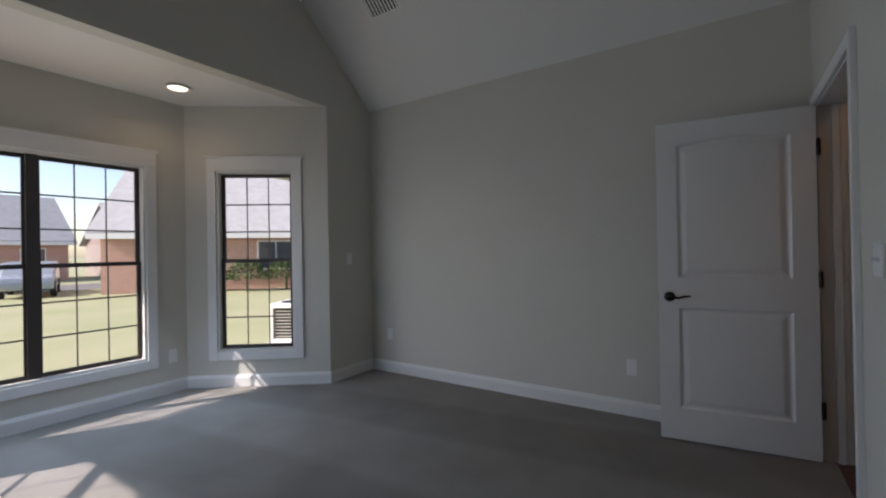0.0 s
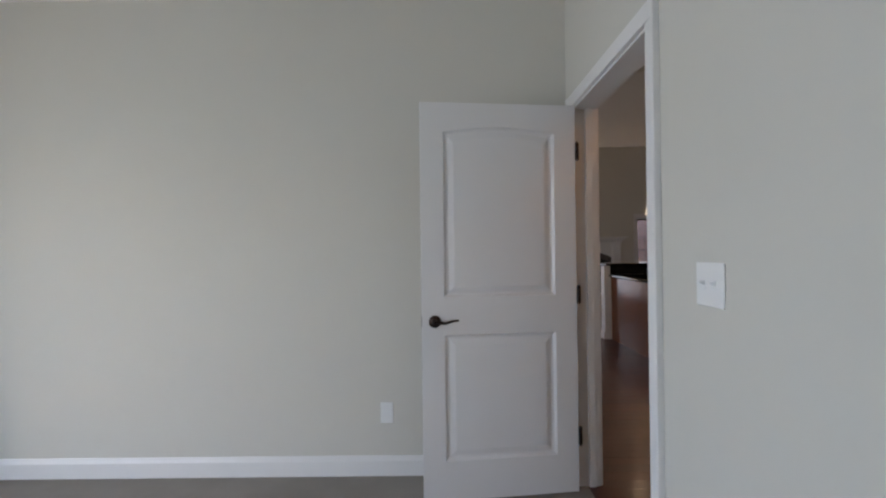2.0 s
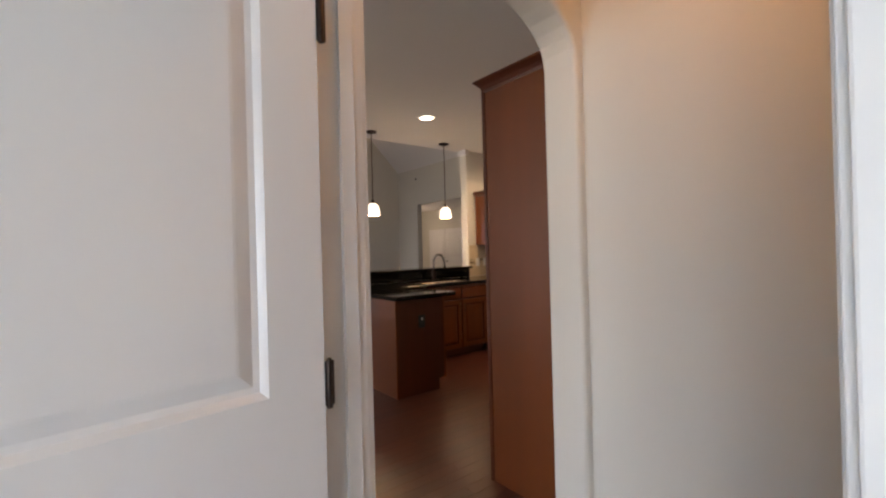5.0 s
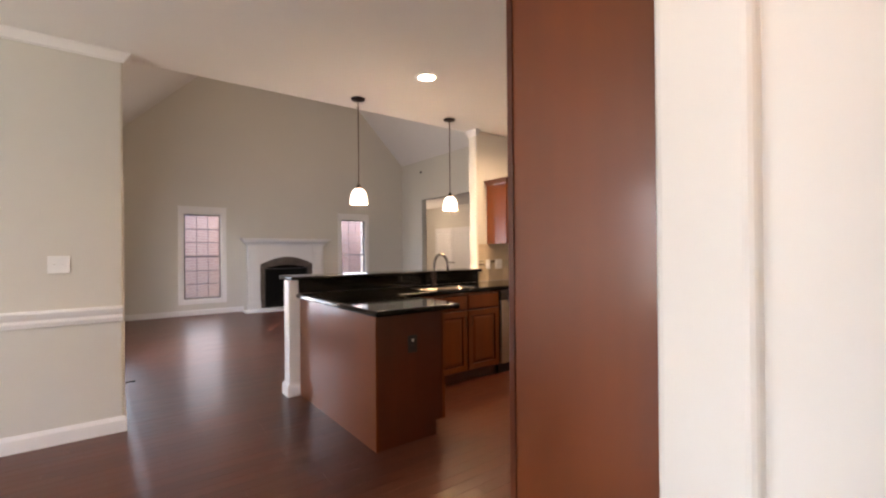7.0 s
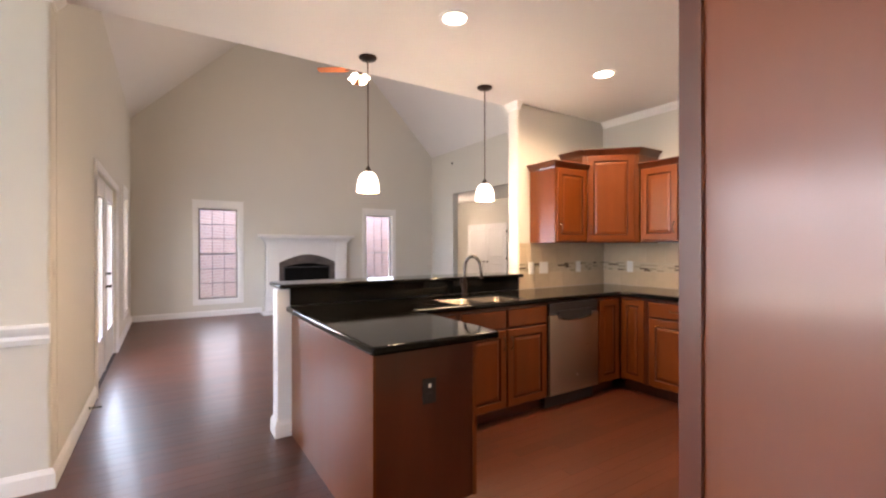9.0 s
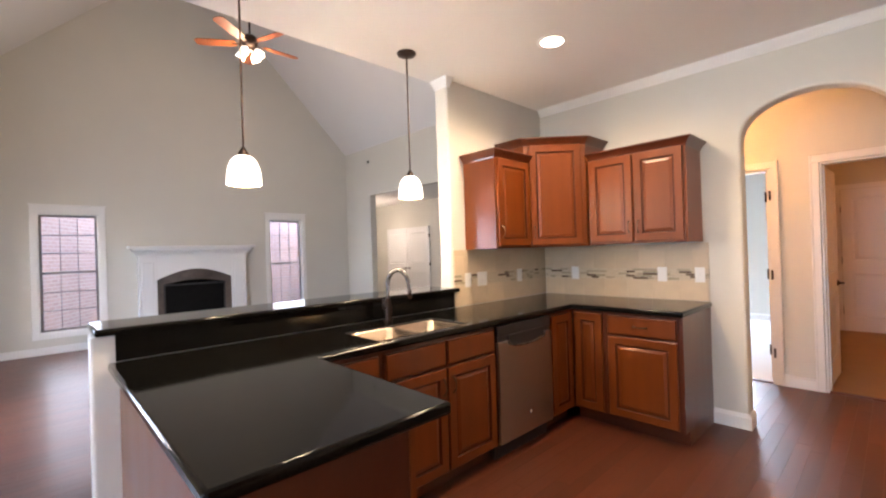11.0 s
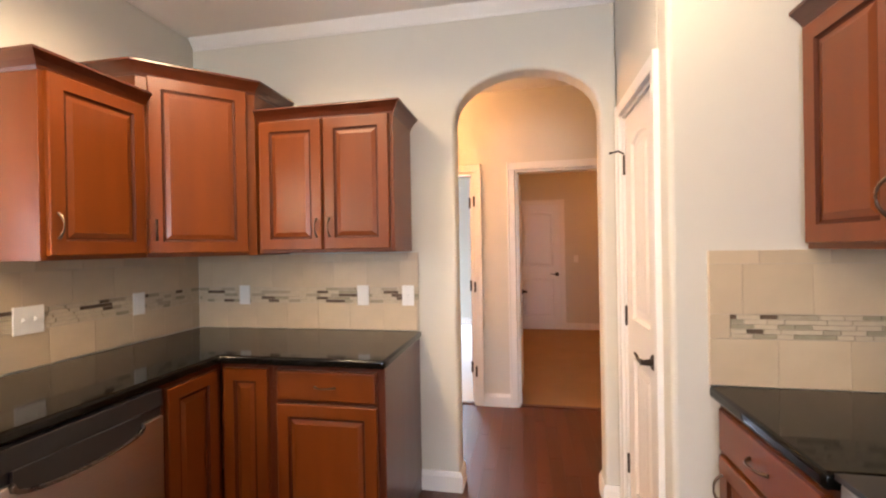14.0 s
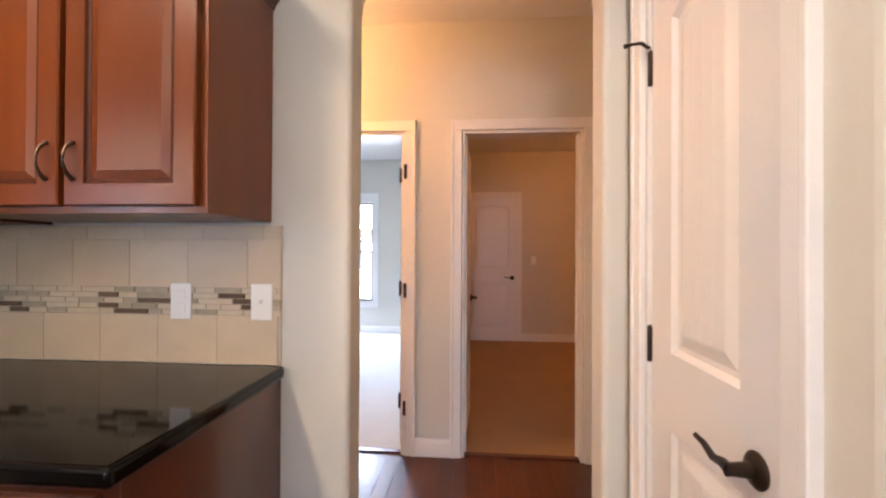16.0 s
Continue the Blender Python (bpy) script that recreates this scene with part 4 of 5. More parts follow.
part("oven_window", boxes(((.12, -.002, .36), (.64, 0, .66))), M_BLACK, rg)
rounded(part("drawer", boxes(((.01, .004, .09), (.748, .029, .21))), M_STEEL, rg), .005)
part("cooktop", boxes(((.004, .0, .9055), (.754, .60, .918))), M_BLACK, rg)
rounded(part("control_panel", boxes(((.01, .006, .81), (.748, .029, .90))), M_STEEL, rg), .004)
smooth(part("handle", tube(bmesh.new(), [(.06, 0, .765), (.06, -.045, .77), (.10, -.05, .77), (.38, -.052, .77), (.66, -.05, .77), (.70, -.045, .77), (.70, 0, .765)], .012, 12), M_NICKEL, rg, "shiny bar handle"))
for i in range(5):
    kb = part("knob", lathe(bmesh.new(), [(.02, 0), (.022, .012), (.017, .028), (.010, .03)], 16), M_STEEL, rg)
    kb.matrix_local = pose(.11 + i * .135, .006, .855, 90)
    smooth(kb)

# ---- plates ----


def plate(m, kind, gangs, label, group="wall plates"):
    """Cover plate on a wall, local front -y."""
    w = .072 + .046 * (gangs - 1)
    ob = thing(kind, m, label, kind, group)
    rounded(part("plate", boxes(((-w / 2, -.006, -.059), (w / 2, 0, .059))), M_PLATE, ob), .004, 3)
    for g in range(gangs):
        u = (g - (gangs - 1) / 2) * .046
        if kind == "outlet":
            for dz in (-.021, .021):
                rounded(part("socket", boxes(((u - .016, -.0082, dz - .014), (u + .016, -.006, dz + .014))), M_PLATE, ob), .002)
        else:
            part("toggle_frame", boxes(((u - .006, -.0075, -.013), (u + .006, -.006, .013))), M_PLATE, ob)
            part("toggle", prism(bmesh.new(), [(-.0075, -.004), (-.020, .004), (-.018, .010), (-.0075, .008)], "x", u - .004, u + .004), M_PLATE, ob)
    return ob


def on_wall(x, y, z, heading):
    """heading: the side to which the wall faces."""
    return Matrix.Translation((x, y, z)) @ Matrix.Rotation({"S": 0, "W": -math.pi / 2, "N": math.pi, "E": math.pi / 2}[heading], 4, 'Z')


TW = .011
for y, k in ((3.79, "outlet"), (3.01, "outlet")):
    plate(on_wall(5.35 - TW, y, 1.12, "W"), k, 1, "white outlet plate on the tiled backsplash")
plate(on_wall(5.35 - TW, 2.735, 1.12, "W"), "switch", 1, "white switch plate at the end of the backsplash")
plate(on_wall(4.20, 4.13 - TW, 1.12, "S"), "switch", 1, "white switch plate on the tiled backsplash")
plate(on_wall(4.375, 4.13 - TW, 1.12, "S"), "switch", 2, "white double switch plate on the tiled backsplash")
plate(on_wall(4.90, 4.13 - TW, 1.12, "S"), "outlet", 1, "white outlet plate on the tiled backsplash")
plate(on_wall(.26, 4.15, 1.215, "S"), "switch", 2, "white double switch plate above the chair rail")
plate(on_wall(10.3, 1.25, 1.17, "W"), "switch", 1, "white switch plate beside the far door")

# ---- tiles ----
def tiled(name, m, length, z0, z1, band0, band1, seed, band_from=0.0, label=""):
    """Backsplash: local x along the wall, front -y, pieces on a grout bed."""
    rng = random.Random(seed)
    bed = thing(name, m, "beige tiled backsplash with a glass mosaic band", "backsplash", kind="structure")
    part("grout", boxes(((0, -.005, z0), (length, 0, z1))), M_GROUT, bed)
    meshes = {}

    def piece(nm, x0, x1, za, zb, depth, material):
        w, h = round(x1 - x0, 3), round(zb - za, 3)
        key = (w, h, material.name)
        if key not in meshes:
            bm = bmesh.new()
            b = .0007
            loops(bm, [[(0, 0, 0), (w, 0, 0), (w, 0, h), (0, 0, h)], [(0, -depth + b, 0), (w, -depth + b, 0), (w, -depth + b, h), (0, -depth + b, h)],
                       [(b, -depth, b), (w - b, -depth, b), (w - b, -depth, h - b), (b, -depth, h - b)]])
            bmesh.ops.recalc_face_normals(bm, faces=bm.faces)
            me = bpy.data.meshes.new(nm)
            bm.to_mesh(me), bm.free()
            me.materials.append(material)
            meshes[key] = me
        ob = new(nm, meshes[key])
        ob.parent = bed
        ob.location = (x0, -.0045, za)
    g = .0014
    top = z1 - .045
    rows = [(z0 + g, band0 - g, 0), (band1 + g, top - g, .5), (top, z1 - .001, .25)]
    for za, zb, off in rows:
        tw = .205
        x = -off * tw
        while x < length - .01:
            a, b = max(x, 0) + g / 2, min(x + tw, length) - g / 2
            if b - a > .012:
                piece("tile", a, b, za, zb, .0065, M_TILE)
            x += tw
    if band_from > 0:
        piece("tile", g / 2, band_from - g, band0, band1, .0065, M_TILE)
    nrow = 5
    rh = (band1 - band0) / nrow
    for k in range(nrow):
        x = band_from + g / 2 - rng.random() * .05
        while x < length - .004:
            w = rng.choice((.05, .07, .09, .12))
            a, b = max(x, band_from + g / 2), min(x + w - .0025, length - g / 2)
            if b - a > .008:
                piece("mosaic_tile", a, b, band0 + k * rh + .001, band0 + (k + 1) * rh - .001, .006, rng.choices(M_MOS, (1.8, 9, 1.4, 1.2))[0])
            x += w
    return bed


tiled("backsplash_stub", on_wall(4.045, 4.1295, 0, "S"), 1.294, .9155, 1.368, 1.075, 1.165, 3)
tiled("backsplash_east", on_wall(5.3495, 4.118, 0, "W"), 1.445, .9155, 1.368, 1.075, 1.165, 5)
tiled("backsplash_range", on_wall(4.5245, 1.463, 0, "W"), .62, .9155, 1.368, 1.075, 1.155, 9, .065)

# ---- lamps ----


def can(x, y, z, label="lit recessed ceiling light with a white trim ring"):
    c = thing("recessed_light", pose(x, y, z), label, "ceiling light", "recessed lights")
    smooth(part("trim_ring", lathe(bmesh.new(), [(.072, -.001), (.095, -.001), (.096, -.006), (.088, -.010), (.074, -.010), (.070, -.004)], 32), M_TRIM, c))
    part("lens", lathe(bmesh.new(), [(.071, -.002), (.071, -.006), (.05, -.009)], 32), M_CAN, c)
    return c


can(2.643, 3.185, H9)
can(4.15, 3.235, H9)
can(4.15, 1.80, H9)
can(-3.96, -1.14, 2.63)


def pendant(x, y):
    p = thing("pendant_lamp", pose(x, y, H9), "lit pendant lamp with frosted bell shade on a bronze rod", "pendant lamp", "pendants over the bar")
    smooth(part("canopy", lathe(bmesh.new(), [(.066, 0), (.067, -.006), (.060, -.016), (.03, -.024), (.012, -.028)], 28), M_BRONZE, p))
    smooth(part("rod", lathe(bmesh.new(), [(.0055, -.025), (.0055, -.825)], 10), M_PULL, p))
    smooth(part("socket_cap", lathe(bmesh.new(), [(.010, -.812), (.014, -.822), (.028, -.842), (.031, -.856), (.018, -.859)], 20), M_BRONZE, p))
    prof = [(.020, -.853), (.042, -.862), (.062, -.884), (.075, -.916), (.082, -.958), (.084, -1.004), (.079, -1.004), (.077, -.958), (.070, -.917), (.057, -.888), (.039, -.868), (.018, -.859)]
    sh = smooth(part("shade", lathe(bmesh.new(), prof, 32), M_SHADE, p, "glowing frosted glass shade"), 60)
    sh.visible_shadow = False
    return p


pendant(2.41, 3.99)
pendant(3.515, 3.99)

fan = thing("ceiling_fan", pose(3.70, 7.4, 4.13), "bronze ceiling fan with wooden blades and lit glass shades", "ceiling fan")
smooth(part("down_rod", lathe(bmesh.new(), [(.012, .10), (.012, 2.55)], 12), M_BRONZE, fan))
smooth(part("canopy", lathe(bmesh.new(), [(.03, 2.45), (.07, 2.54), (.075, 2.62)], 20), M_BRONZE, fan))
smooth(part("motor", lathe(bmesh.new(), [(.02, .13), (.06, .11), (.10, .07), (.105, .02), (.09, -.02), (.05, -.05), (.045, -.09), (.02, -.10)], 28), M_BRONZE, fan))
for i in range(5):
    a = radians(72 * i + 2)
    bl = bmesh.new()
    loops(bl, [[(.17, -.05, 0), (.30, -.065, 0), (.62, -.068, 0), (.655, -.04, 0), (.66, .0, 0), (.655, .04, 0), (.62, .068, 0), (.30, .065, 0), (.17, .05, 0)],
               [(.17, -.05, .007), (.30, -.065, .007), (.62, -.068, .007), (.655, -.04, .007), (.66, .0, .007), (.655, .04, .007), (.62, .068, .007), (.30, .065, .007), (.17, .05, .007)]])
    b = part("blade", bl, M_BLADE, fan, "reddish wooden blade")
    b.matrix_local = Matrix.Rotation(a, 4, 'Z') @ Matrix.Rotation(radians(11), 4, 'X')
    br = part("blade_iron", boxes(((.09, -.018, -.006), (.22, .018, 0))), M_BRONZE, b)
for i in range(4):
    a = radians(90 * i + 40)
    s = part("shade", lathe(bmesh.new(), [(.018, .0), (.03, -.01), (.048, -.05), (.058, -.10), (.054, -.10), (.044, -.05), (.026, -.014), (.015, -.004)], 20), M_SHADE, fan, "glowing frosted glass shade")
    s.matrix_local = Matrix.Rotation(a, 4, 'Z') @ Matrix.Translation((.085, 0, -.09)) @ Matrix.Rotation(radians(-38), 4, 'Y')
    s.visible_shadow = False
    smooth(s, 60)
bulb("fan_bulb", (3.70, 7.4, 3.93), 4.8, radius=.12)

# ---- fireplace ----
fp = thing("fireplace", pose(3.725, WN, 0), "white mantel fireplace with arched slate surround", "fireplace")
rounded(part("leg", boxes(((-.86, -.10, 0), (-.60, 0, 1.45))), M_TRIM, fp), .004)
rounded(part("leg", boxes(((.60, -.10, 0), (.86, 0, 1.45))), M_TRIM, fp), .004)
for s in (-1, 1):
    a, b = sorted((s * .64, s * .82))
    part("leg_panel", loops(bmesh.new(), [[(a, -.1, .25), (b, -.1, .25), (b, -.1, 1.32), (a, -.1, 1.32)], [(a + .012, -.108, .262), (b - .012, -.108, .262), (b - .012, -.108, 1.308), (a + .012, -.108, 1.308)]]), M_TRIM, fp)
    rounded(part("plinth", boxes(((a - .05, -.125, 0), (b + .05, -.001, .19))), M_TRIM, fp), .004)
arcp = [(.60 - 1.2 * i / 16, 1.02 + .17 * math.sin(math.pi * i / 16)) for i in range(17)]
part("frieze", prism(bmesh.new(), [(-.60, 1.45), *arcp[::-1], (.60, 1.45)], "y", -.085, 0), M_TRIM, fp)
part("mantel_moulding", sweep(bmesh.new(), [(-.86, 0), (-.86, -.10), (.86, -.10), (.86, 0)], [(0, 1.44), (.02, 1.44), (.03, 1.48), (.06, 1.51), (.09, 1.53), (.09, 1.56), (0, 1.56)]), M_TRIM, fp)
rounded(part("mantel_shelf", boxes(((-1.0, -.25, 1.56), (1.0, 0, 1.605))), M_TRIM, fp), .006)
inner = [(.50 - 1.0 * i / 16, .93 + .07 * math.sin(math.pi * i / 16)) for i in range(17)]
ring = [(-.598, .04), *arcp[::-1], (.598, .04), (.50, .04), *inner, (-.50, .04)]
part("slate_surround", prism(bmesh.new(), ring, "y", -.05, .0), M_SLATE, fp, "brown slate arched surround")
for i in range(8):
    a = math.pi * (i + .5) / 8
    part("slate_tile", boxes(((-.56 + i * .14, -.054, .955 + .085 * math.sin(a)), (-.425 + i * .14, -.0505, 1.005 + .145 * math.sin(a)))), M_SLATE, fp)
part("firebox", boxes(((-.595, .30, .04), (.595, .32, 1.2)), ((-.595, 0, .04), (-.575, .30, 1.2)), ((.575, 0, .04), (.595, .30, 1.2)), ((-.575, 0, .02), (.575, .30, .04)), ((-.575, .0, 1.18), (.575, .30, 1.2))), M_FIRE, fp)
part("screen_frame", boxes(((-.50, -.03, .04), (-.47, -.01, .93)), ((.47, -.03, .04), (.50, -.01, .93)), ((-.47, -.03, .90), (.47, -.01, .93))), M_BLACK, fp)
part("glass_door", boxes(((-.47, -.02, .04), (.47, -.014, .90))), M_FIRE, fp, "dark glass fire doors")
rounded(part("hearth", boxes(((-.98, -.50, 0), (.98, -.126, .035)), ((-.59, -.126, 0), (.59, -.002, .0345))), M_TRIM, fp), .003)

# spring stop on the skirting beside the patio doors
stop = thing("door_stop", Matrix.Translation((WX + .016, 5.35, .06)) @ Matrix.Rotation(math.pi / 2, 4, 'Y'), "dark spring door stop on the white skirting", "door stop")
smooth(part("rod", lathe(bmesh.new(), [(.012, 0), (.012, .004), (.005, .008), (.005, .066)], 12), M_BRONZE, stop))
smooth(part("tip", lathe(bmesh.new(), [(.005, .064), (.009, .067), (.009, .078), (.005, .081)], 12), M_BLACK, stop, "black rubber tip"))

# detector on the living room wall
smooth(solid("smoke_detector", lathe(bmesh.new(), [(.03, 0), (.03, .015), (.02, .022)], 16), M_BLACK, "small dark sensor on the living room wall", "sensor")).matrix_world = Matrix.Translation((WE, 9.53, 3.35)) @ Matrix.Rotation(-math.pi / 2, 4, 'Y')

# ---- bedroom things ----
plate(on_wall(-.80, NW1, .357, "S"), "outlet", 1, "white outlet plate low on the bedroom wall")
plate(on_wall(-3.13, NW1, .39, "S"), "outlet", 1, "white outlet plate near the bedroom corner")
plate(on_wall(W2, -.81, 1.183, "W"), "switch", 2, "white double switch plate beside the bedroom door")
plate(on_wall(BX, .19, 1.18, "E"), "switch", 1, "white switch plate beside the bay")
plate(on_wall(BW, -1.0, .33, "E"), "outlet", 1, "white outlet plate below the bay window")
SL = math.atan(.9)
vent = thing("ceiling_vent", Matrix.Translation((-2.60, -.15, BEAVE + (NW1 + .15) * .9 - .001)) @ Matrix.Rotation(-SL, 4, 'X'), "white metal air vent on the sloping ceiling", "vent")
part("frame", boxes(((-.17, -.09, -.006), (.17, -.075, 0)), ((-.17, .075, -.006), (.17, .09, 0)), ((-.17, -.075, -.006), (-.15, .075, 0)), ((.15, -.075, -.006), (.17, .075, 0))), M_TRIM, vent)
part("backing", boxes(((-.15, -.075, -.0015), (.15, .075, 0))), M_BLACK, vent)
for i in range(9):
    u = -.135 + i * .034
    s = part("slat", boxes(((u - .010, -.074, -.0055), (u + .006, .074, -.003))), M_TRIM, vent)

# ---- outside ----
# unseen eave, added to trim the sun entering the bay and dining windows
solid("sun_cut_eave", boxes(((-5.36, -5.2, 2.75), (BX - .14, 4.6, 2.84)), ((-5.40, -5.2, 2.28), (-5.36, 4.6, 2.84))), M_TRIM, kind="structure")
# invented roof slabs that keep direct sun off the living room floor
solid("sun_block_roof", boxes(((-1.9, 4.30, 2.75), (WX - .14, 11.2, 2.90)), ((-2.4, 3.9, 2.85), (WX - .14, 4.30, 3.0))), M_TRIM, kind="structure")
solid("ground", boxes(((-1500, -1500, -.9), (1500, 1500, -.45))), M_GRASS, kind="structure")
M_ASPH = mat("asphalt", (.16, .155, .15), .9, vary=.15, scale=4, bump=.4, bscale=60)
M_CONC = mat("concrete", (.55, .52, .48), .85, vary=.10, scale=2, bump=.2, bscale=40)
solid("road", boxes(((-34, -200, -.46), (-28, 200, -.435))), M_ASPH, kind="structure")
solid("pavement", boxes(((-28, -9, -.46), (-13.0, -5.2, -.43))), M_CONC, kind="structure")


def brick_mat(name, c1, c2, mortar, scale):
    m = mat(name, c1, .85)
    n, l = m.node_tree.nodes, m.node_tree.links
    bt, tc, mp = n.new("ShaderNodeTexBrick"), n.new("ShaderNodeTexCoord"), n.new("ShaderNodeMapping")
    mp.inputs["Rotation"].default_value = (radians(90), 0, radians(90) if name.endswith("west") else 0)
    l.new(tc.outputs["Object"], mp.inputs[0]), l.new(mp.outputs[0], bt.inputs["Vector"])
    bt.inputs["Color1"].default_value, bt.inputs["Color2"].default_value, bt.inputs["Mortar"].default_value = (*c1, 1), (*c2, 1), (*mortar, 1)
    bt.inputs["Scale"].default_value, bt.inputs["Brick Width"].default_value, bt.inputs["Row Height"].default_value = 1, .21, .075
    bt.inputs["Mortar Size"].default_value = .008
    l.new(bt.outputs[0], n["Principled BSDF"].inputs["Base Color"])
    return m


M_BRK = brick_mat("red_brick", (.50, .25, .18), (.43, .20, .14), (.58, .52, .46), 1)
M_BRKP = brick_mat("pink_brick", (.29, .205, .19), (.25, .175, .16), (.31, .28, .265), 1)
M_ROOF = mat("grey_shingles", (.38, .375, .38), .9, vary=.12, scale=3, bump=.3, bscale=30)
M_BUSH = mat("hedge_leaves", (.075, .115, .03), .7, vary=.4, scale=3, rand=.3)
M_CARP = mat("car_paint", (.30, .33, .37), .25, vary=.03, coat=.8)
M_CARW = mat("white_car_paint", (.72, .72, .72), .25, vary=.02, coat=.8)
M_TYRE = mat("tyre_rubber", (.02, .02, .02), .8, vary=.1)
M_DGLASS = mat("dark_window_glass", (.05, .06, .075), .08, vary=.1)


def house(m, w, d, h, rise, wall_mat, windows, label, garage=None):
    """A gabled house; local front at y 0 facing -y, ridge along x."""
    hs = thing("house", m, label, "house", "neighbouring houses")
    part("wall", boxes(((0, 0, 0), (w, d, h))), wall_mat, hs)
    part("roof", prism(bmesh.new(), [(-.4, h - .1), (d / 2, h + rise), (d + .4, h - .1), (d + .4, h + .08), (d / 2, h + rise + .2), (-.4, h + .08)], "x", -.4, w + .4), M_ROOF, hs)
    part("gable", prism(bmesh.new(), [(0, h), (d, h), (d / 2, h + rise - .1)], "x", .02, w - .02), wall_mat, hs)
    part("fascia", boxes(((-.4, -.44, h - .22), (w + .4, -.40, h + .02))), M_TRIM, hs)
    for x, z, ww, hh in windows:
        wd = part("window", boxes(((x - .06, -.03, z - .06), (x + ww + .06, -.001, z + hh + .06))), M_TRIM, hs)
        part("pane", boxes(((x, -.035, z), (x + ww / 2 - .02, -.031, z + hh)), ((x + ww / 2 + .02, -.035, z), (x + ww, -.031, z + hh))), M_DGLASS, wd)
    if garage:
        x, ww, hh = garage
        gd = part("garage_door", boxes(((x, -.04, 0), (x + ww, -.001, hh))), M_TRIM, hs, "white panelled garage door")
        for k in range(1, 4):
            part("seam", boxes(((x, -.043, hh * k / 4 - .01), (x + ww, -.041, hh * k / 4 + .01))), M_CONC, gd)
    return hs


def towards(x, y, deg):
    return Matrix.Translation((x, y, -.45)) @ Matrix.Rotation(radians(deg), 4, 'Z')


# seen through the bay: a brick house beside the lawn and more across the street
house(towards(-23.5, 4.6, 52), 17, 9, 2.7, 3.6, M_BRK, [(2.0, 1.0, 1.6, 1.3), (6.5, 1.0, 1.6, 1.3), (11.5, 1.0, 1.2, 1.3)], "red brick single-storey house with grey shingle roof")
house(towards(-40, -6, 90), 14, 9, 2.8, 3.4, M_BRK, [(8.5, .9, 1.6, 1.4), (11.5, .9, 1.2, 1.4)], "red brick house across the street", (2, 4.8, 2.2))
house(towards(-41, -24, 90), 14, 9, 2.8, 3.4, M_BRKP, [(8.5, .9, 1.6, 1.4)], "pale brick house across the street", (2, 4.8, 2.2))
house(towards(-41, 12, 90), 14, 9, 2.8, 3.4, M_BRKP, [(8.5, .9, 1.6, 1.4)], "pale brick house across the street", (2, 4.8, 2.2))
# the tall brick wall behind the living room windows, and the garden side
house(towards(1.6, 12.5, 62), 5.4, 9, 7.5, 3.5, M_BRKP, [(3.0, 4.6, 1.2, 1.3)], "pinkish brick house close behind the living room")
house(towards(4.7, 14.2, 0), 14, 9, 7.5, 3.5, M_BRKP, [(9.0, 4.6, 1.2, 1.3)], "pinkish brick house standing behind the fireplace wall")
house(towards(-16, 27, 90), 15, 9, 2.8, 3.6, M_BRK, [(3, .9, 1.5, 1.4), (9, .9, 1.5, 1.4)], "red brick house beyond the patio")
house(towards(24, 12, -90), 18, 9, 3, 3.4, M_BRKP, [(3, .9, 1.5, 1.4), (9, .9, 1.5, 1.4)], "pale brick house beyond the carpeted room")


def bush(x, y, r, label, seed):
    rng = random.Random(seed)
    b = thing("bush", pose(x, y, -.45), label, "bush", "hedge along the house")
    bm = bmesh.new()
    for i in range(900):
        u, v = rng.uniform(0, 6.283), rng.uniform(-.2, 1)
        rr = r * (.75 + .3 * rng.random()) * (1 + .15 * math.sin(3 * u + seed))
        c = Vector((rr * math.cos(u) * math.sqrt(max(0, 1 - max(v, 0) ** 2)), rr * math.sin(u) * math.sqrt(max(0, 1 - max(v, 0) ** 2)), max(.05, r * .8 + v * r * .85)))
        s = .05 + .05 * rng.random()
        a, e = Vector((rng.uniform(-1, 1), rng.uniform(-1, 1), rng.uniform(-1, 1))).normalized() * s, Vector((rng.uniform(-1, 1), rng.uniform(-1, 1), rng.uniform(-1, 1))).normalized() * s
        bm.faces.new([bm.verts.new(c - a), bm.verts.new(c + e * .6), bm.verts.new(c + a), bm.verts.new(c - e * .6)])
    me = bpy.data.meshes.new("leaves")
    bm.to_mesh(me), bm.free()
    me.materials.append(M_BUSH)
    lv = new("leaves", me)
    lv.parent = b
    smooth(part("stem", lathe(bmesh.new(), [(.06, 0), (.05, r * .5), (.02, r)], 8), M_BUSH, b))
    return b


for i, (x, y) in enumerate(((-17.6, 9.9), (-16.6, 11.2), (-15.6, 12.5), (-18.7, 8.6), (-14.6, 13.9))):
    bush(x, y, .85 + .1 * (i % 3), "leafy green bush before the brick house", i)


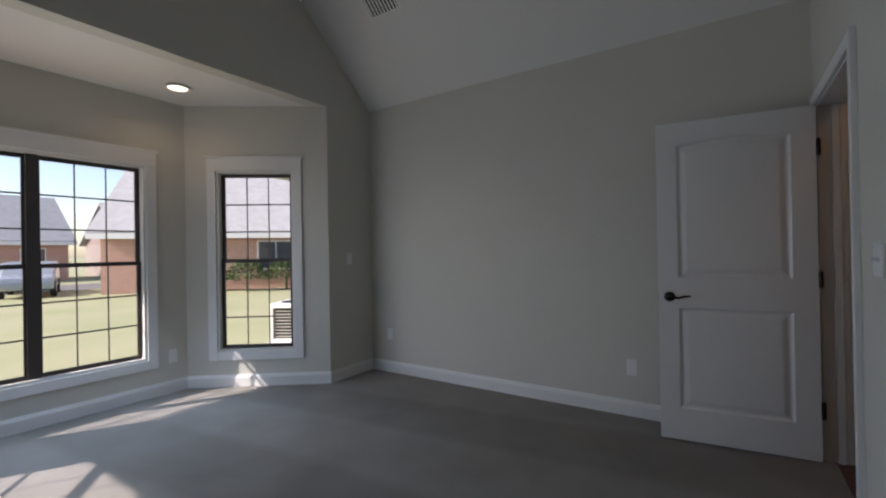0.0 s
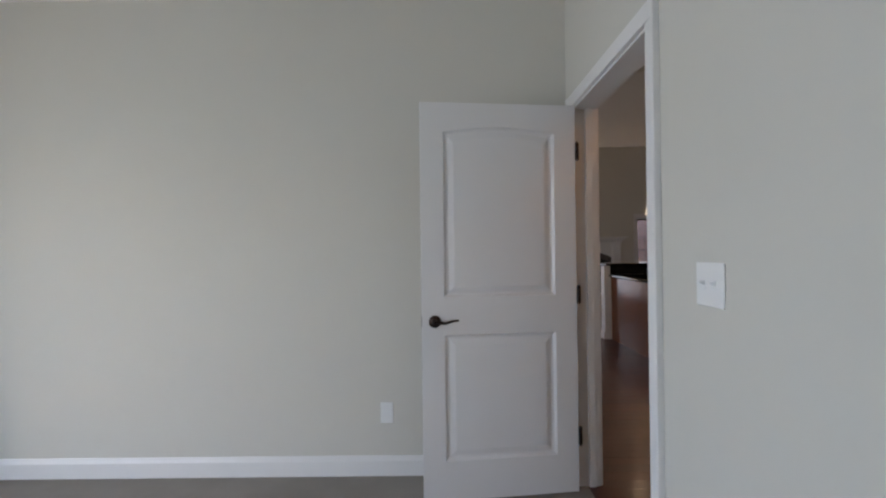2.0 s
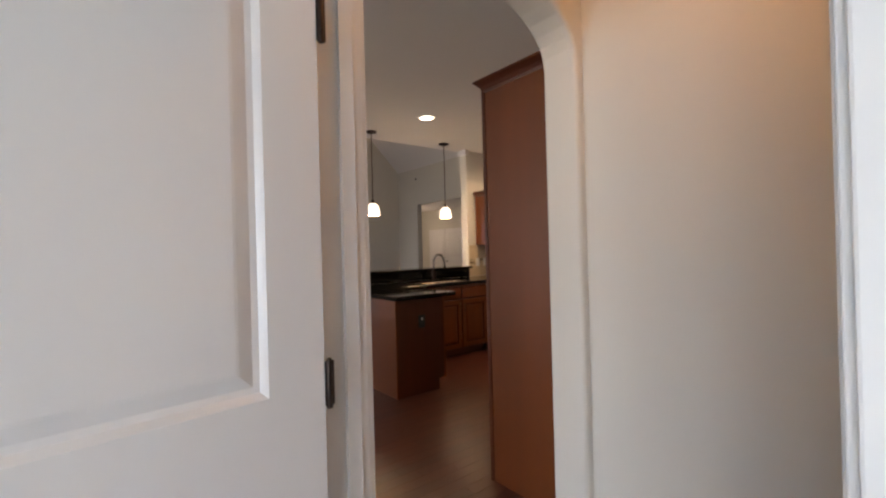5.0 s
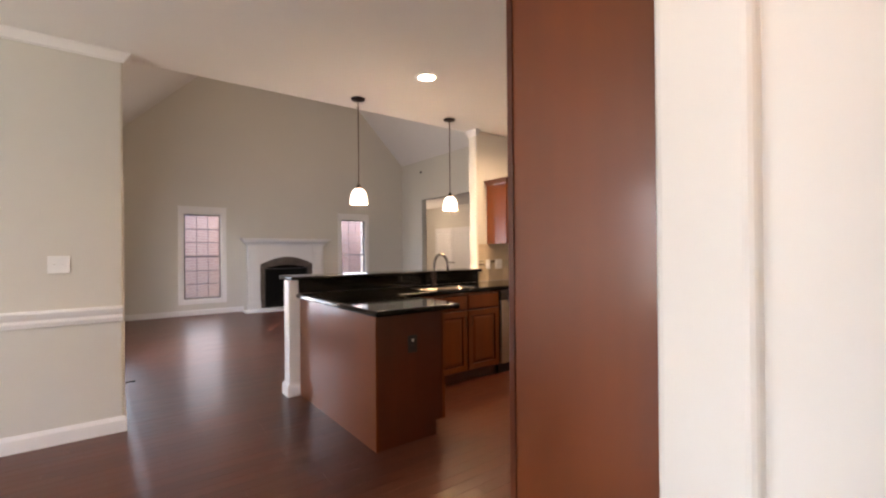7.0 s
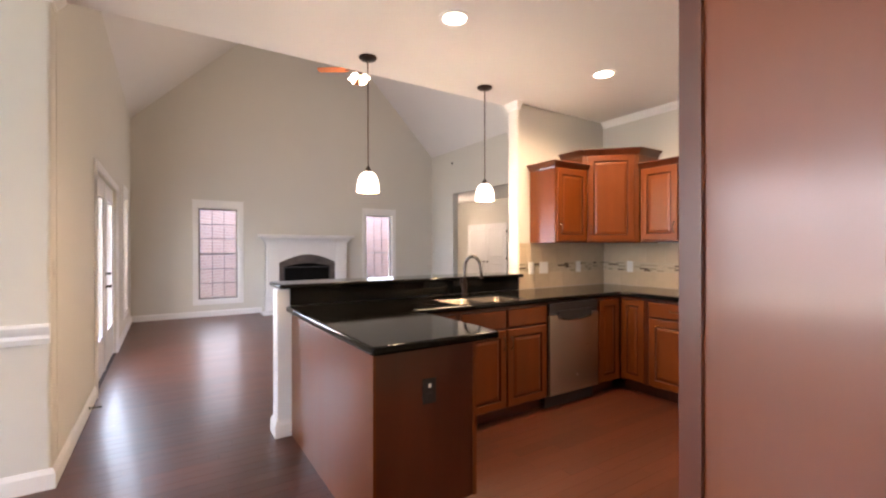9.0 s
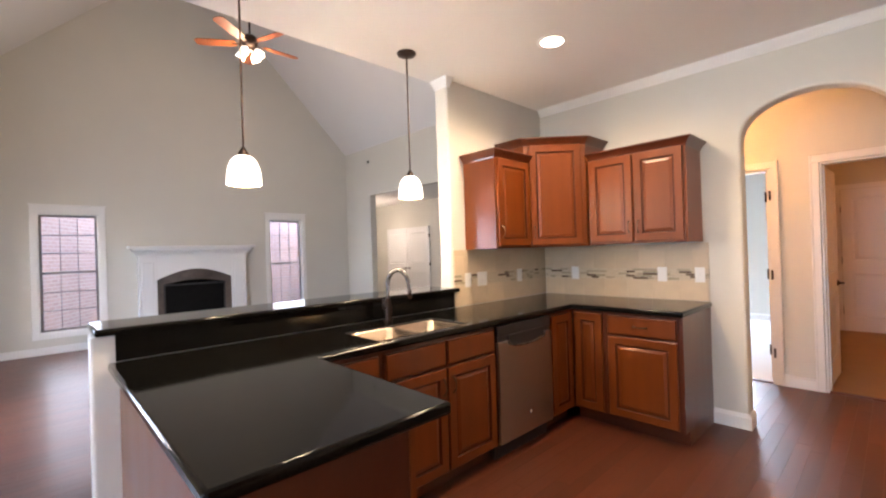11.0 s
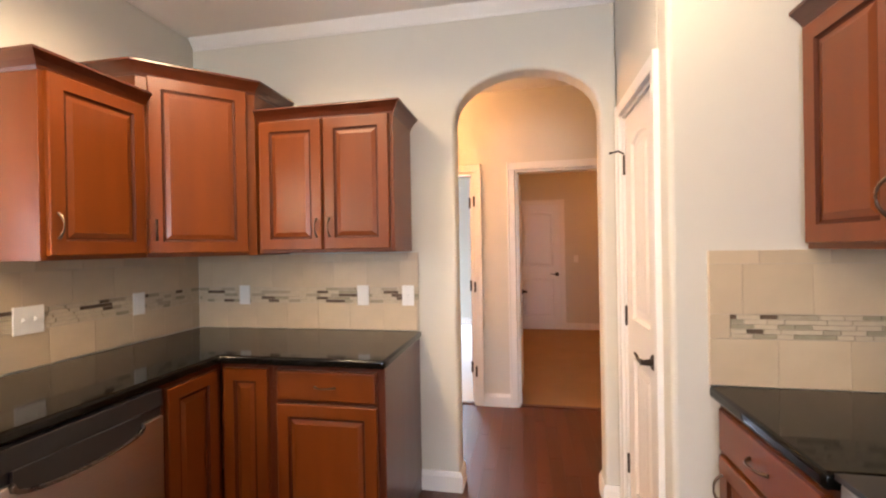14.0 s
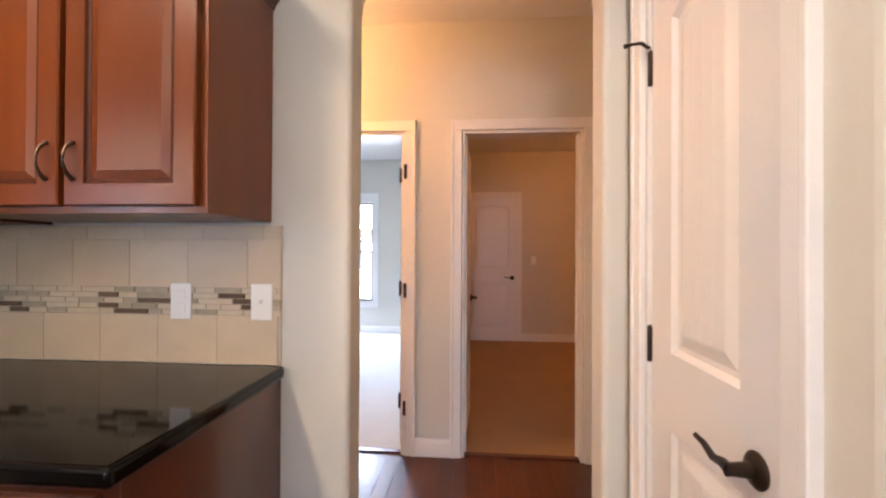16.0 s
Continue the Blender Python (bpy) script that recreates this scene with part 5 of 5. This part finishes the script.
def car(m, paint, label):
    c = thing("car", m, label, "car", "parked cars")
    prof = [(-2.3, .35), (-2.35, .62), (-2.2, .88), (-1.35, .98), (-.75, 1.50), (.85, 1.55), (1.85, 1.05), (2.25, .95), (2.32, .55), (2.25, .35)]
    b = part("body", prism(bmesh.new(), prof, "y", -.88, .88), paint, c)
    rounded(b, .09, 3)
    for s in (-1, 1):
        part("side_window", prism(bmesh.new(), [(-1.15, 1.02), (-.65, 1.44), (.78, 1.48), (1.45, 1.06)], "y", s * .881 - .004, s * .881 + .004), M_DGLASS, c)
    for x in (-1.45, 1.4):
        for s in (-1, 1):
            w = part("wheel", lathe(bmesh.new(), [(.10, -.1), (.33, -.1), (.35, 0), (.33, .1), (.10, .1)], 24), M_TYRE, c)
            w.matrix_local = pose(x, s * .82, .35, 90)
            r = part("rim", lathe(bmesh.new(), [(.20, -.105), (.21, .0), (.20, .105)], 16), M_STEEL, w)
    return c


car(towards(-26.6, 3.0, 163), M_CARP, "grey-blue car parked beside the brick house")
car(towards(-30.5, 1.5, 90), M_CARW, "white car parked along the street")

# condenser on the lawn beyond the bay
ac = thing("condenser", Matrix.Translation((-7.05, 2.40, -.45)) @ Matrix.Rotation(radians(30), 4, 'Z'), "pale metal air conditioner condenser standing on the lawn", "air conditioner")
rounded(part("pad", boxes(((-.48, -.48, -.02), (.48, .48, .06))), M_CONC, ac), .01)
rounded(part("housing", boxes(((-.38, -.38, .06), (.38, .38, .14)), ((-.38, -.38, .70), (.38, .38, .78)), *[((x - .03, y - .03, .14), (x + .03, y + .03, .70)) for x in (-.35, .35) for y in (-.35, .35)]), M_PLATE, ac), .008)
part("coil", boxes(((-.33, -.33, .14), (.33, .33, .70))), M_TYRE, ac, "dark coil behind the louvres")
for k in range(9):
    z = .17 + k * .058
    part("louvre", boxes(((-.32, -.352, z), (.32, -.334, z + .014)), ((.334, -.32, z), (.352, .32, z + .014)), ((-.352, -.32, z), (-.334, .32, z + .014))), M_CONC, ac)
smooth(part("fan_guard", lathe(bmesh.new(), [(.05, .80), (.30, .785), (.31, .781), (.30, .7805)], 24), M_TYRE, ac))

# ---- floor planks ----
PW = .083
plank_meshes = {}


def plank_mesh(n):
    """A board n tenths of a metre long with eased edges."""
    if n not in plank_meshes:
        bm = bmesh.new()
        L_, w, b = n * .1 - .0006, PW - .0006, .0007
        loops(bm, [[(0, 0, -.014), (L_, 0, -.014), (L_, w, -.014), (0, w, -.014)], [(0, 0, -b), (L_, 0, -b), (L_, w, -b), (0, w, -b)], [(b, b, 0), (L_ - b, b, 0), (L_ - b, w - b, 0), (b, w - b, 0)]])
        bmesh.ops.recalc_face_normals(bm, faces=bm.faces)
        me = bpy.data.meshes.new("plank")
        bm.to_mesh(me), bm.free()
        me.materials.append(M_PLANK)
        plank_meshes[n] = me
    return plank_meshes[n]


floor = thing("floor", pose(0, 0, 0), "dark reddish-brown hardwood floor", "floor", kind="structure")
rest = bmesh.new()
rng = random.Random(11)
count = 0
areas = [(.302, 1.495, -1.4, .515), (.40, 1.45, .515, .69), (-3.48, 6.70, .69, 4.29), (WX, WE, 4.29, WN), (5.49, 6.70, .32, .69), (WE, 9.2, 6.74, 9.5)]
for x0, x1, y0, y1 in areas:
    row = 0
    y = y0
    while y < y1 - .005:
        x = x0
        first = True
        while x < x1 - .02:
            n = rng.randint(5, 13)
            if first:
                n, first = rng.randint(2, 9), False
            if x + n * .1 > x1:
                n = max(1, int((x1 - x) / .1 + .999))
            near = 1.0 < x < 6.6 and 1.35 < y < 3.4 and count < 300
            if near:
                ob = new("plank", plank_mesh(n))
                ob.parent, ob.location = floor, (x, y, 0)
                count += 1
            else:
                L_, w, b = min(n * .1, x1 - x) - .0006, min(PW, y1 - y) - .0006, .0007
                loops(rest, [[(x, y, -.014), (x + L_, y, -.014), (x + L_, y + w, -.014), (x, y + w, -.014)], [(x, y, -b), (x + L_, y, -b), (x + L_, y + w, -b), (x, y + w, -b)],
                             [(x + b, y + b, 0), (x + L_ - b, y + b, 0), (x + L_ - b, y + w - b, 0), (x + b, y + w - b, 0)]])
            x += n * .1
        y += PW
tagged(part("planks", rest, M_PLANK, floor), kind="stuff")
